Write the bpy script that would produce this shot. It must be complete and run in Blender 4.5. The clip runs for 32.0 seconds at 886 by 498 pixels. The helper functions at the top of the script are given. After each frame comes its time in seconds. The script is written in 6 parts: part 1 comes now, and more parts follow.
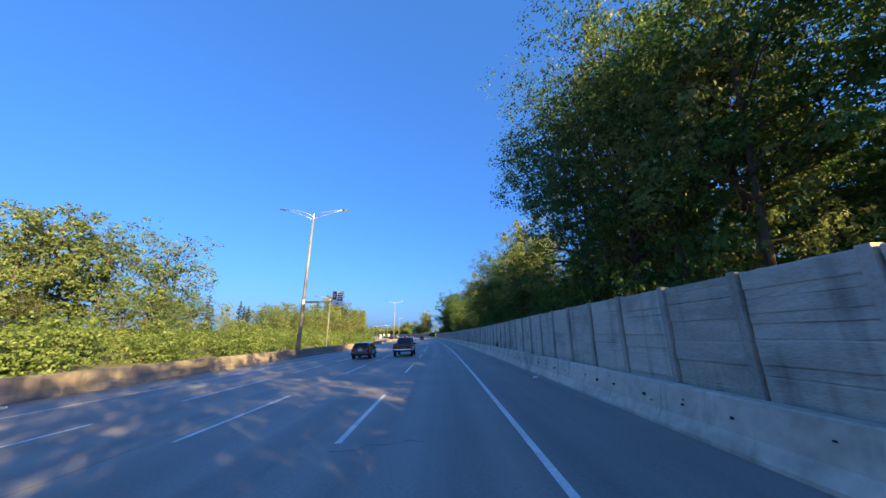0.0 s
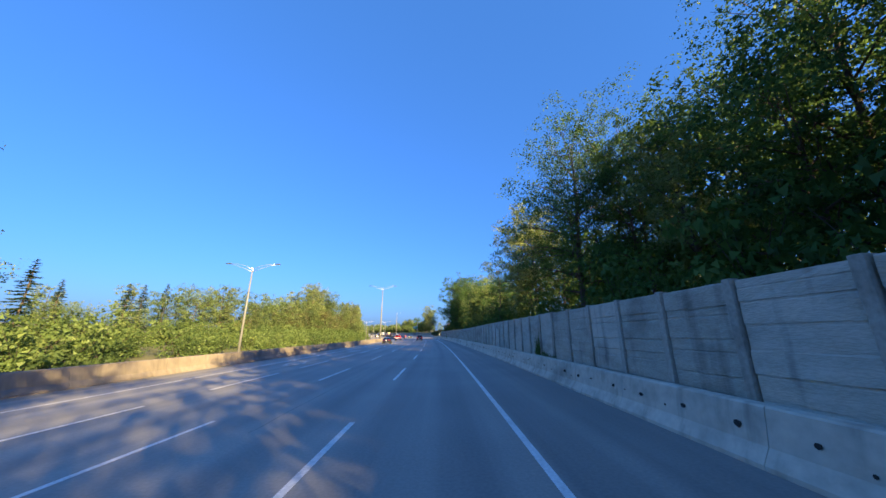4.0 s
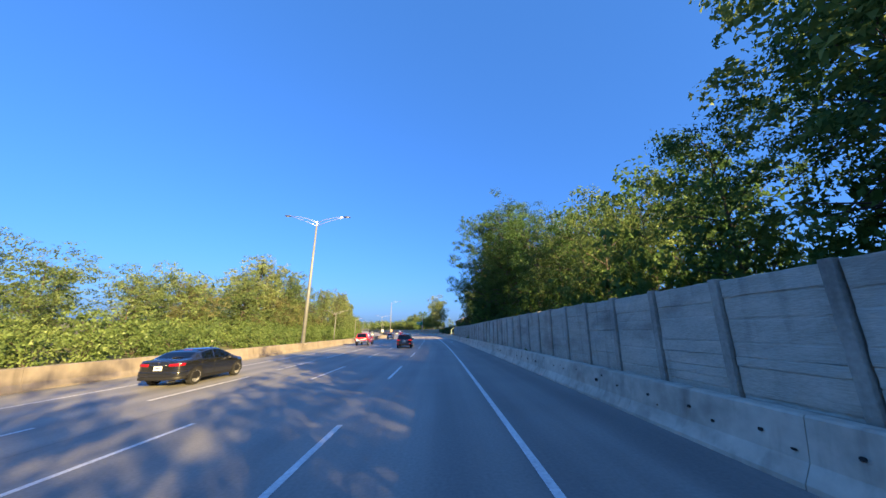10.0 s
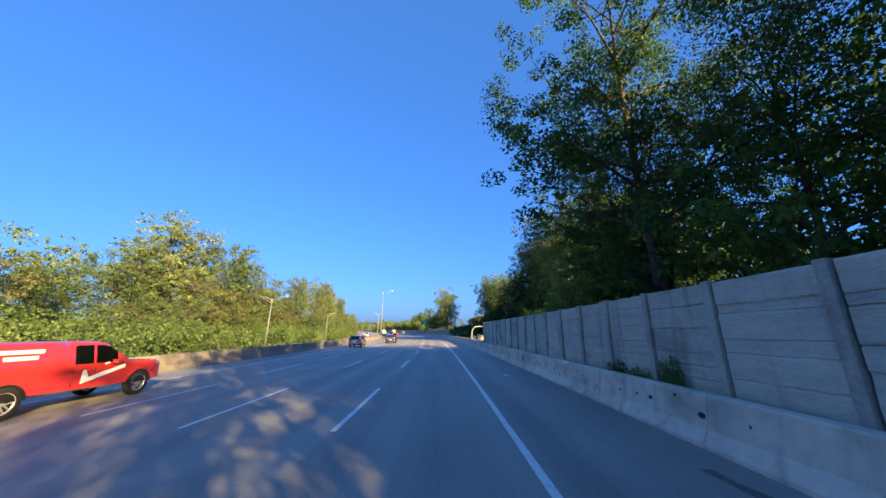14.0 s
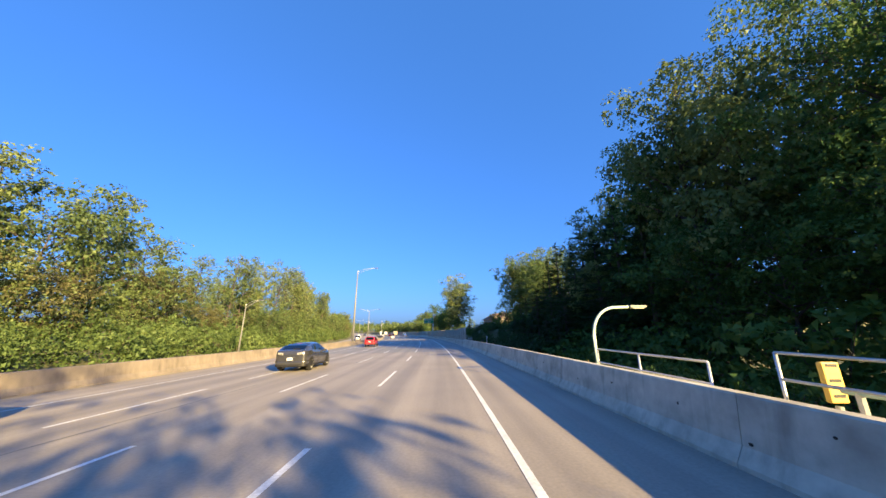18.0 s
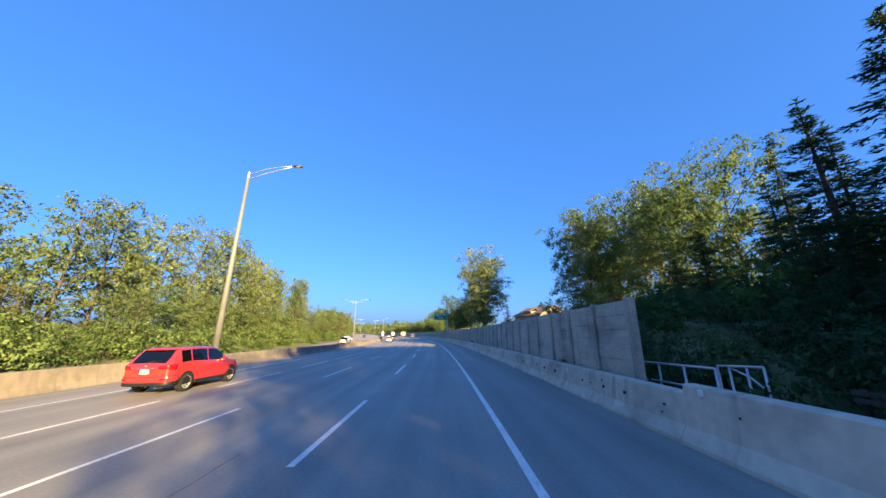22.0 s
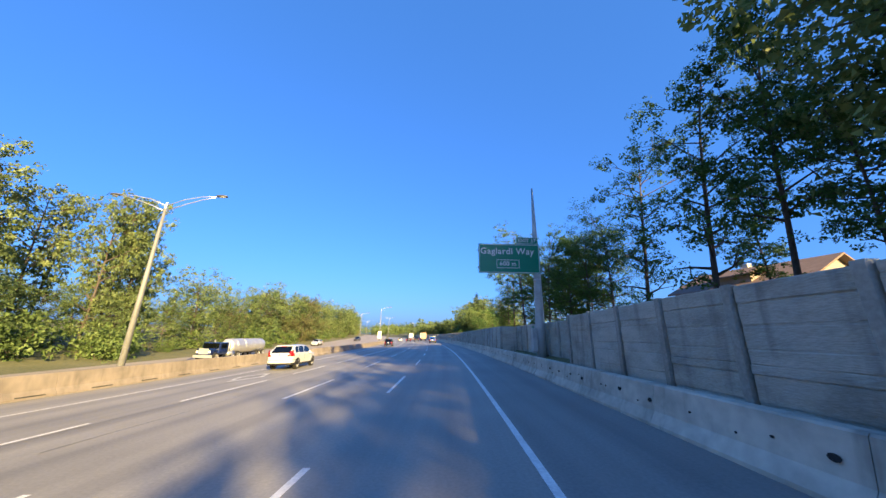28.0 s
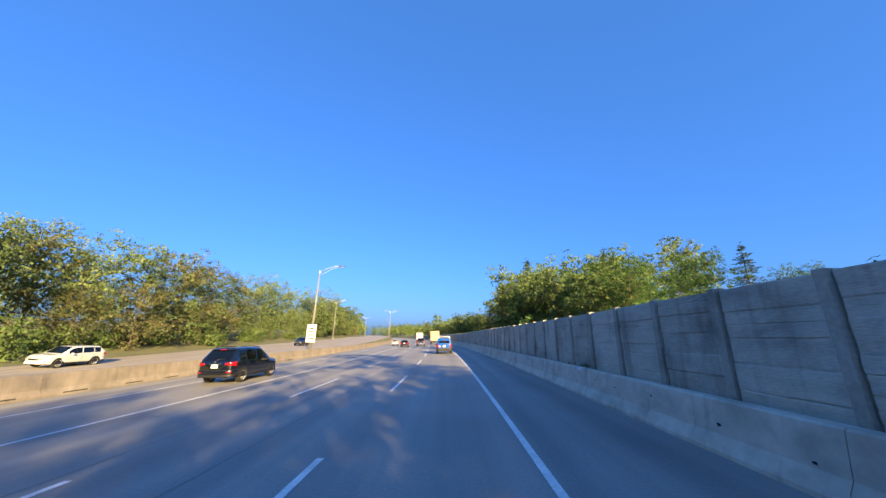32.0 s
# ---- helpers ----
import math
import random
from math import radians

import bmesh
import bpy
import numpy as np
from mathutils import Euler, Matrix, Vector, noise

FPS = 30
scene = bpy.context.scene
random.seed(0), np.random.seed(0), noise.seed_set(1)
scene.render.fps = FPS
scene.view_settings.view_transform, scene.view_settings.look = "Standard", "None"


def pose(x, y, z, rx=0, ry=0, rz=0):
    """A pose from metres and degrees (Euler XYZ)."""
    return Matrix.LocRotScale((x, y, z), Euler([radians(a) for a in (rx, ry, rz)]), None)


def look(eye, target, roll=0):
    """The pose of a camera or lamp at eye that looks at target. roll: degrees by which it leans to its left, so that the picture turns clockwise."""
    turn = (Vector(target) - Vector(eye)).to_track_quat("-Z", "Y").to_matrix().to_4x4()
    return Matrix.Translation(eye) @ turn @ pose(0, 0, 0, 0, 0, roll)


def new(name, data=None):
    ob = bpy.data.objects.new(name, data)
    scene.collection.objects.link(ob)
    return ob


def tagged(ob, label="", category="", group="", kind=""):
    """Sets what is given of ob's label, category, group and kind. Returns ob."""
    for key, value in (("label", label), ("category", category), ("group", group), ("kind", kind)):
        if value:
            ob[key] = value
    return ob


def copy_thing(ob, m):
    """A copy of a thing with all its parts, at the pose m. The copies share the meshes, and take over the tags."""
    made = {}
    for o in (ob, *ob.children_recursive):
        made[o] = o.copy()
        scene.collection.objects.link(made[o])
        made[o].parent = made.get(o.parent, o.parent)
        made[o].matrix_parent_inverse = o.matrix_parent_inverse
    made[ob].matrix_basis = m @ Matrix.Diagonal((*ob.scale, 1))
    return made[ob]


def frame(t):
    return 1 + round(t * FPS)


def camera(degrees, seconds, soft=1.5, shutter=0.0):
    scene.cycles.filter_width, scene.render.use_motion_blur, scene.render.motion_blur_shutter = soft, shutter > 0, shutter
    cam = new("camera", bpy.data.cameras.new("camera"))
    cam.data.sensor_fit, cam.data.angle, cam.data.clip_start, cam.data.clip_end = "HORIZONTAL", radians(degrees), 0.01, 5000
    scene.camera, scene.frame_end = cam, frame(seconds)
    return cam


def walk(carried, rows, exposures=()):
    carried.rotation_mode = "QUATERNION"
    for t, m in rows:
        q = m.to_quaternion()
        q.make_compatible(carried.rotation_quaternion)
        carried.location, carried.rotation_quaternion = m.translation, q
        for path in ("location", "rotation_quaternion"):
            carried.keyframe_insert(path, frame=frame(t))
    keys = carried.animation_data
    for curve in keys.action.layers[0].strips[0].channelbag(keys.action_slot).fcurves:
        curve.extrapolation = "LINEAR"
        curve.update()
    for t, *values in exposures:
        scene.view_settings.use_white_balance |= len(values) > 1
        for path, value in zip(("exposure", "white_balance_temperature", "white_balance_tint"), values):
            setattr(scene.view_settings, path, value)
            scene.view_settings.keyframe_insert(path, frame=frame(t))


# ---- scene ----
# ---------------------------------------------------------------- the road's own coordinates
# s runs along the middle of the kerb lane, d to its right, both in metres
HEADING = [(-400, -1.5), (-60, -0.8), (0, 0.4), (60, 2.3), (134, 4.6), (172, 5.8), (222, 8.1), (269, 11.0), (312, 13.6), (372, 17.5), (450, 22.0), (520, 25.5), (640, 31.0), (800, 36.0), (2500, 38.0)]
BANKS = [(-400, 0.026), (180, 0.026), (250, 0.026), (310, 0.04), (2500, 0.04)]
LINE_R, LINE_1, LINE_2, LINE_3, LINE_L = 1.86, -1.86, -5.4, -8.95, -12.6


def lerp(table, v):
    return float(np.interp(v, [a for a, _ in table], [b for _, b in table]))


S0, STEP = -400, 1.0
_n = 2600
_s = S0 + STEP * np.arange(_n)
_h = np.radians(np.interp(_s, [a for a, _ in HEADING], [b for _, b in HEADING]))
_k = np.ones(9) / 9
_h = np.convolve(np.pad(_h, 4, mode="edge"), _k, "valid")
_x = np.cumsum(-np.sin(_h)) * STEP
_y = np.cumsum(np.cos(_h)) * STEP
_x -= np.interp(0, _s, _x)
_y -= np.interp(0, _s, _y)


def heading(s):
    return float(np.interp(s, _s, _h))


def bank(s):
    return lerp(BANKS, s)


def plan(s, d):
    h = heading(s)
    return float(np.interp(s, _s, _x)) + d * math.cos(h), float(np.interp(s, _s, _y)) + d * math.sin(h)


def on_road(s, d, z=0.0):
    """A place z above the banked roadway."""
    x, y = plan(s, d)
    return Vector((x, y, bank(s) * max(-16.5, min(8.0, d)) + z))


def road_pose(s, d, z=0.0, turn=0.0, banked=True):
    tilt = Matrix.Rotation(-math.atan(bank(s)), 4, "Y") if banked else Matrix()
    return Matrix.Translation(on_road(s, d, z)) @ Matrix.Rotation(heading(s) + radians(turn), 4, "Z") @ tilt


# ---------------------------------------------------------------- camera
cam = camera(110.0, 32.0, 1.5)
# seconds, metres along the road
RUN = [(0, 0.0), (0.1, 1.0), (1.3, 13.2), (2.0, 20.5), (6.0, 60.4), (9.0, 90.8), (10.78, 110.8), (13.0, 135.2), (14.5, 151.3), (16.5, 172.3), (17.58, 184.0), (19.0, 199.6), (20.9, 220.6), (23.0, 244.6), (25.0, 269.3), (27.63, 306.0), (28.46, 318.2), (29.0, 326.4), (31.69, 367.0), (32.0, 371.9)]
# seconds, pitch, lean, turn against the road, metres right of the lane's middle
AIM = [(0, 15.55, 0.0, 0.1, 0.21), (2, 15.35, -0.2, -0.25, 0.16), (6, 15.3, -0.7, -0.3, 0.3), (9, 14.9, -0.45, -0.5, 0.36), (13, 14.95, -0.9, -0.1, 0.35), (16.5, 15.2, -0.35, -0.4, 0.55), (21, 15.35, -0.5, 0.35, 0.57), (23, 15.5, -0.5, 0.3, 0.58), (28, 15.8, -1.2, 1.45, 0.42), (32, 15.9, -1.25, 1.4, 0.37)]


def glide(table, t, col=1):
    """Cubic through the table's rows, with even slopes."""
    ts = [r[0] for r in table]
    vs = [r[col] for r in table]
    sl = [(vs[1] - vs[0]) / (ts[1] - ts[0])] + [(vs[i + 1] - vs[i - 1]) / (ts[i + 1] - ts[i - 1]) for i in range(1, len(ts) - 1)] + [(vs[-1] - vs[-2]) / (ts[-1] - ts[-2])]
    i = max(0, min(len(ts) - 2, sum(1 for a in ts if a <= t) - 1))
    w = ts[i + 1] - ts[i]
    u = (t - ts[i]) / w
    return ((2 * u**3 - 3 * u**2 + 1) * vs[i] + (u**3 - 2 * u**2 + u) * w * sl[i] + (3 * u**2 - 2 * u**3) * vs[i + 1] + (u**3 - u**2) * w * sl[i + 1])


EYE = 2.0
rows = []
for i in range(65):
    t = i / 2
    s_at, d_at = glide(RUN, t), glide(AIM, t, 4)
    p = on_road(s_at, d_at, EYE)
    rows.append((t, pose(p.x, p.y, p.z, 90 + glide(AIM, t, 1), glide(AIM, t, 2), math.degrees(heading(s_at)) + glide(AIM, t, 3))))
# one white balance for the whole clip, a cool, saturated phone picture; the exposure drifts a little
walk(cam, rows, [(0, 2.16, 4700, 30), (9, 2.17, 4700, 30), (19, 2.12, 4700, 30), (22.5, 2.24, 4700, 30), (25, 2.24, 4700, 30), (29, 2.18, 4700, 30), (32, 2.13, 4700, 30)])

# ---------------------------------------------------------------- light
SUN_TURN, SUN_UP = 42.6, 17.5
world = bpy.data.worlds.new("sky")
scene.world = world
world.use_nodes = True
wn = world.node_tree.nodes
sky = wn.new("ShaderNodeTexSky")
sky.sky_type = "NISHITA"
sky.sun_disc = False
sky.sun_elevation, sky.sun_rotation = radians(SUN_UP), radians(180 - SUN_TURN)
sky.altitude, sky.air_density, sky.dust_density, sky.ozone_density = 0, 1.25, 1.8, 6.5
wn["Background"].inputs["Strength"].default_value = 0.05
haze = wn.new("ShaderNodeMix")
haze.data_type = "RGBA"
haze.inputs["Factor"].default_value = 0.42
haze.inputs["B"].default_value = (0.74, 1.69, 2.4, 1)
world.node_tree.links.new(sky.outputs[0], haze.inputs["A"])
world.node_tree.links.new(haze.outputs["Result"], wn["Background"].inputs["Color"])
sun = new("sun", bpy.data.lights.new("sun", "SUN"))
sun.data.energy, sun.data.angle, sun.data.color = 5.4, radians(0.5), (1.0, 0.64, 0.13)
sun.matrix_world = look((0, 0, 0), (-math.sin(radians(SUN_TURN)) * math.cos(radians(SUN_UP)), math.cos(radians(SUN_TURN)) * math.cos(radians(SUN_UP)), -math.sin(radians(SUN_UP))))


# ---------------------------------------------------------------- materials
def material(name, low, high, rough=0.7, size=1.0, fine=12.0, bump=0.2, metal=0.0, uv=False, spread=0.0, clear=0.0, stretch=(1, 1, 1), depth=0.02, stain=0.0):
    """A surface whose colour runs from low to high by two noises, of about size and size / fine metres, with fine relief."""
    m = bpy.data.materials.new(name)
    m.use_nodes = True
    n, l = m.node_tree.nodes, m.node_tree.links
    b = n["Principled BSDF"]
    b.inputs["Roughness"].default_value, b.inputs["Metallic"].default_value = rough, metal
    b.inputs["Coat Weight"].default_value = clear
    b.inputs["Coat Roughness"].default_value = 0.05
    src = n.new("ShaderNodeTexCoord").outputs["UV"] if uv else n.new("ShaderNodeNewGeometry").outputs["Position"]
    mp = n.new("ShaderNodeMapping")
    mp.inputs["Scale"].default_value = stretch
    l.new(src, mp.inputs["Vector"])
    n1, n2 = n.new("ShaderNodeTexNoise"), n.new("ShaderNodeTexNoise")
    n1.inputs["Scale"].default_value, n1.inputs["Detail"].default_value = 1 / size, 5
    n2.inputs["Scale"].default_value, n2.inputs["Detail"].default_value = fine / size, 4
    l.new(mp.outputs[0], n1.inputs["Vector"])
    l.new(mp.outputs[0], n2.inputs["Vector"])
    mix = n.new("ShaderNodeMath")
    mix.operation = "MULTIPLY_ADD"
    mix.inputs[1].default_value = 0.55
    l.new(n2.outputs["Fac"], mix.inputs[0])
    half = n.new("ShaderNodeMath")
    half.operation = "MULTIPLY"
    half.inputs[1].default_value = 0.5
    l.new(n1.outputs["Fac"], half.inputs[0])
    l.new(half.outputs[0], mix.inputs[2])
    value = mix.outputs[0]
    if spread:
        info = n.new("ShaderNodeObjectInfo")
        add = n.new("ShaderNodeMath")
        add.operation = "MULTIPLY_ADD"
        add.inputs[1].default_value = spread
        l.new(info.outputs["Random"], add.inputs[0])
        l.new(value, add.inputs[2])
        sub = n.new("ShaderNodeMath")
        sub.operation = "SUBTRACT"
        sub.inputs[1].default_value = spread / 2
        l.new(add.outputs[0], sub.inputs[0])
        value = sub.outputs[0]
    ramp = n.new("ShaderNodeValToRGB")
    ramp.color_ramp.elements[0].position, ramp.color_ramp.elements[1].position = 0.32, 0.72
    ramp.color_ramp.elements[0].color, ramp.color_ramp.elements[1].color = (*low, 1), (*high, 1)
    l.new(value, ramp.inputs[0])
    l.new(ramp.outputs[0], b.inputs["Base Color"])
    if stain:
        # rain streaks running down the face, and broad blotches of grime
        geo = n.new("ShaderNodeNewGeometry")
        tones = []
        for sc, st, lo, hi in ((2.6, (1, 1, 0.12), 0.56, 0.74), (0.7, (1, 1, 1.6), 0.5, 0.72)):
            q = n.new("ShaderNodeMapping")
            q.inputs["Scale"].default_value = st
            l.new(geo.outputs["Position"], q.inputs["Vector"])
            t = n.new("ShaderNodeTexNoise")
            t.inputs["Scale"].default_value, t.inputs["Detail"].default_value = sc, 6
            l.new(q.outputs[0], t.inputs["Vector"])
            r = n.new("ShaderNodeMapRange")
            r.inputs["From Min"].default_value, r.inputs["From Max"].default_value = lo, hi
            r.inputs["To Min"].default_value, r.inputs["To Max"].default_value = 1.0, 1.0 - stain
            l.new(t.outputs["Fac"], r.inputs["Value"])
            tones.append(r.outputs[0])
        both = n.new("ShaderNodeMath")
        both.operation = "MULTIPLY"
        l.new(tones[0], both.inputs[0])
        l.new(tones[1], both.inputs[1])
        mulc = n.new("ShaderNodeMix")
        mulc.data_type, mulc.blend_type = "RGBA", "MULTIPLY"
        mulc.inputs["Factor"].default_value = 1.0
        l.new(ramp.outputs[0], mulc.inputs["A"])
        l.new(both.outputs[0], mulc.inputs["B"])
        l.new(mulc.outputs["Result"], b.inputs["Base Color"])
    if bump:
        bp = n.new("ShaderNodeBump")
        bp.inputs["Strength"].default_value, bp.inputs["Distance"].default_value = bump, depth
        l.new(n2.outputs["Fac"], bp.inputs["Height"])
        l.new(bp.outputs[0], b.inputs["Normal"])
    return m


def glow(name, color, strength=0.0, rough=0.3):
    m = material(name, tuple(c * 0.9 for c in color), color, rough, 0.3, 4, 0)
    b = m.node_tree.nodes["Principled BSDF"]
    b.inputs["Emission Color"].default_value, b.inputs["Emission Strength"].default_value = (*color, 1), strength
    return m


def leaf_material(name, dark, mid, light):
    """Foliage: each leaf has its own shade, each tree its own tint; light passes through."""
    m = bpy.data.materials.new(name)
    m.use_nodes = True
    n, l = m.node_tree.nodes, m.node_tree.links
    n.remove(n["Principled BSDF"])
    geo, info = n.new("ShaderNodeNewGeometry"), n.new("ShaderNodeObjectInfo")
    noise_a = n.new("ShaderNodeTexNoise")
    noise_a.inputs["Scale"].default_value = 0.55
    l.new(geo.outputs["Position"], noise_a.inputs["Vector"])
    a = n.new("ShaderNodeMath")
    a.operation = "MULTIPLY_ADD"
    a.inputs[1].default_value = 0.22
    l.new(geo.outputs["Random Per Island"], a.inputs[0])
    h = n.new("ShaderNodeMath")
    h.operation = "MULTIPLY_ADD"
    h.inputs[1].default_value = 0.3
    l.new(info.outputs["Random"], h.inputs[0])
    l.new(noise_a.outputs["Fac"], h.inputs[2])
    hh = n.new("ShaderNodeMath")
    hh.operation = "SUBTRACT"
    hh.inputs[1].default_value = 0.29
    l.new(h.outputs[0], hh.inputs[0])
    l.new(hh.outputs[0], a.inputs[2])
    ramp = n.new("ShaderNodeValToRGB")
    e = ramp.color_ramp.elements
    e[0].position, e[0].color = 0.15, (*dark, 1)
    e[1].position, e[1].color = 0.85, (*light, 1)
    k = e.new(0.5)
    k.color = (*mid, 1)
    l.new(a.outputs[0], ramp.inputs[0])
    df, tr, gl, mx, mg = n.new("ShaderNodeBsdfDiffuse"), n.new("ShaderNodeBsdfTranslucent"), n.new("ShaderNodeBsdfGlossy"), n.new("ShaderNodeMixShader"), n.new("ShaderNodeMixShader")
    gl.inputs["Roughness"].default_value = 0.45
    gl.inputs["Color"].default_value = (0.35, 0.38, 0.3, 1)
    mx.inputs[0].default_value, mg.inputs[0].default_value = 0.42, 0.03
    l.new(ramp.outputs[0], df.inputs["Color"])
    l.new(ramp.outputs[0], tr.inputs["Color"])
    l.new(df.outputs[0], mx.inputs[1])
    l.new(tr.outputs[0], mx.inputs[2])
    l.new(mx.outputs[0], mg.inputs[1])
    l.new(gl.outputs[0], mg.inputs[2])
    l.new(mg.outputs[0], n["Material Output"].inputs["Surface"])
    return m


def road_material(name, low, high):
    """Asphalt in road coordinates: grit, long wheel tracks and oil bands along each lane, patches."""
    m = material(name, low, high, 0.62, 3.5, 60, 0.35, 0, True, depth=0.006)
    n, l = m.node_tree.nodes, m.node_tree.links
    b = n["Principled BSDF"]
    base = b.inputs["Base Color"].links[0].from_socket
    tc = n.new("ShaderNodeTexCoord")
    sep = n.new("ShaderNodeSeparateXYZ")
    l.new(tc.outputs["UV"], sep.inputs[0])
    wob = n.new("ShaderNodeTexNoise")
    wob.inputs["Scale"].default_value = 0.04
    l.new(tc.outputs["UV"], wob.inputs["Vector"])
    sh = n.new("ShaderNodeMath")
    sh.operation = "MULTIPLY_ADD"
    sh.inputs[1].default_value = 0.6
    l.new(wob.outputs["Fac"], sh.inputs[0])
    l.new(sep.outputs["X"], sh.inputs[2])
    cosn = n.new("ShaderNodeMath")
    cosn.operation = "MULTIPLY"
    cosn.inputs[1].default_value = 2 * math.pi / 1.8
    l.new(sh.outputs[0], cosn.inputs[0])
    wave = n.new("ShaderNodeMath")
    wave.operation = "COSINE"
    l.new(cosn.outputs[0], wave.inputs[0])
    mpx = n.new("ShaderNodeMapping")
    mpx.inputs["Scale"].default_value = (1.3, 0.035, 1)
    l.new(tc.outputs["UV"], mpx.inputs["Vector"])
    streak = n.new("ShaderNodeTexNoise")
    streak.inputs["Scale"].default_value, streak.inputs["Detail"].default_value = 1.0, 5
    l.new(mpx.outputs[0], streak.inputs["Vector"])
    f = n.new("ShaderNodeMath")
    f.operation = "MULTIPLY_ADD"
    f.inputs[1].default_value = 0.10
    l.new(wave.outputs[0], f.inputs[0])
    l.new(streak.outputs["Fac"], f.inputs[2])
    r = n.new("ShaderNodeValToRGB")
    r.color_ramp.elements[0].position, r.color_ramp.elements[1].position = 0.3, 0.7
    r.color_ramp.elements[0].color, r.color_ramp.elements[1].color = (0.76, 0.76, 0.77, 1), (1.12, 1.11, 1.08, 1)
    l.new(f.outputs[0], r.inputs[0])
    mul = n.new("ShaderNodeMix")
    mul.data_type, mul.blend_type = "RGBA", "MULTIPLY"
    mul.inputs["Factor"].default_value = 1.0
    l.new(base, mul.inputs["A"])
    l.new(r.outputs[0], mul.inputs["B"])
    l.new(mul.outputs["Result"], b.inputs["Base Color"])
    return m


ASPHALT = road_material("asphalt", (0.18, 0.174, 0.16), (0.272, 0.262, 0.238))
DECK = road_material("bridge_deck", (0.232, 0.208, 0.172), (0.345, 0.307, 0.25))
PAINT = material("road_paint", (0.5, 0.5, 0.49), (0.82, 0.82, 0.8), 0.6, 0.5, 8, 0.1)
CONCRETE = material("concrete", (0.37, 0.345, 0.275), (0.6, 0.565, 0.455), 0.85, 2.2, 9, 0.3, spread=0.1, stain=0.38)
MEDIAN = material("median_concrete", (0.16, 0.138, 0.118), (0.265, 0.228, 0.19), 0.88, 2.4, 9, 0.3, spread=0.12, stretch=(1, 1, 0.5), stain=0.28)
BOARD = material("board_marked_concrete", (0.3, 0.298, 0.243), (0.5, 0.49, 0.41), 0.85, 0.9, 9, 0.5, spread=0.22, stretch=(1, 1, 5), stain=0.4)
POSTC = material("post_concrete", (0.24, 0.235, 0.195), (0.41, 0.4, 0.335), 0.85, 0.7, 10, 0.35, spread=0.15, stain=0.35)
DARK_HOLE = material("recess", (0.012, 0.012, 0.012), (0.03, 0.03, 0.028), 0.9, 0.2, 4, 0)
SOIL = material("grass_and_soil", (0.05, 0.065, 0.02), (0.16, 0.15, 0.06), 0.95, 5, 20, 0.6, depth=0.1)
STEEL = material("galvanised_steel", (0.42, 0.43, 0.44), (0.6, 0.61, 0.62), 0.45, 0.6, 8, 0.1, 0.7)
POLE = material("painted_pole", (0.125, 0.13, 0.134), (0.2, 0.206, 0.21), 0.55, 0.8, 8, 0.1, 0.1)
SIGN_POLE = material("sign_pole_paint", (0.36, 0.38, 0.36), (0.48, 0.5, 0.475), 0.6, 0.8, 8, 0.1, 0.1, stain=0.25)
LAMP_DARK = material("lamp_head", (0.05, 0.05, 0.055), (0.1, 0.1, 0.1), 0.5, 0.3, 6, 0.05, 0.3)
SIGN_GREEN = material("sign_green", (0.004, 0.16, 0.085), (0.008, 0.2, 0.105), 0.4, 1.5, 8, 0.05)
SIGN_WHITE = material("sign_white", (0.66, 0.67, 0.66), (0.78, 0.78, 0.77), 0.45, 0.8, 8, 0.05)
SIGN_BLACK = material("sign_black", (0.015, 0.015, 0.015), (0.03, 0.03, 0.03), 0.5, 0.5, 6, 0)
YELLOW = material("yellow_paint", (0.62, 0.4, 0.03), (0.75, 0.5, 0.05), 0.5, 0.4, 6, 0.1)
BARK = material("bark", (0.035, 0.028, 0.022), (0.11, 0.088, 0.068), 0.95, 0.5, 7, 0.9, stretch=(1, 1, 0.3), depth=0.05)
LEAF_A = leaf_material("leaves_maple", (0.034, 0.068, 0.018), (0.082, 0.15, 0.031), (0.15, 0.22, 0.046))
LEAF_B = leaf_material("leaves_cottonwood", (0.08, 0.115, 0.038), (0.18, 0.228, 0.066), (0.31, 0.345, 0.11))
# needle colour, lent to the bramble bushes to darken them as in shade
LEAF_C = leaf_material("needles", (0.024, 0.05, 0.02), (0.05, 0.09, 0.032), (0.098, 0.14, 0.046))
LEAF_D = leaf_material("leaves_knotweed", (0.056, 0.09, 0.022), (0.134, 0.192, 0.043), (0.235, 0.29, 0.07))
LEAF_E = leaf_material("leaves_turning", (0.068, 0.076, 0.03), (0.158, 0.158, 0.058), (0.265, 0.25, 0.095))
LEAF_F = leaf_material("leaves_sunny", (0.05, 0.08, 0.027), (0.134, 0.184, 0.05), (0.25, 0.298, 0.086))


# ---------------------------------------------------------------- building blocks
def mesh_of(name, bm, mat, smooth=False):
    me = bpy.data.meshes.new(name)
    bm.to_mesh(me)
    bm.free()
    me.materials.append(mat)
    if smooth:
        me.polygons.foreach_set("use_smooth", [True] * len(me.polygons))
    return me


def part(name, bm, mat, parent=None, label="", smooth=False):
    """One mesh object, of its own or under a thing or a part."""
    ob = new(name, bm if isinstance(bm, bpy.types.Mesh) else mesh_of(name, bm, mat, smooth))
    ob.parent = parent
    return tagged(ob, label)


def thing(name, label, category, m=None, group="", kind=""):
    ob = new(name)
    if m is not None:
        ob.matrix_basis = m
    return tagged(ob, label, category, group, kind)


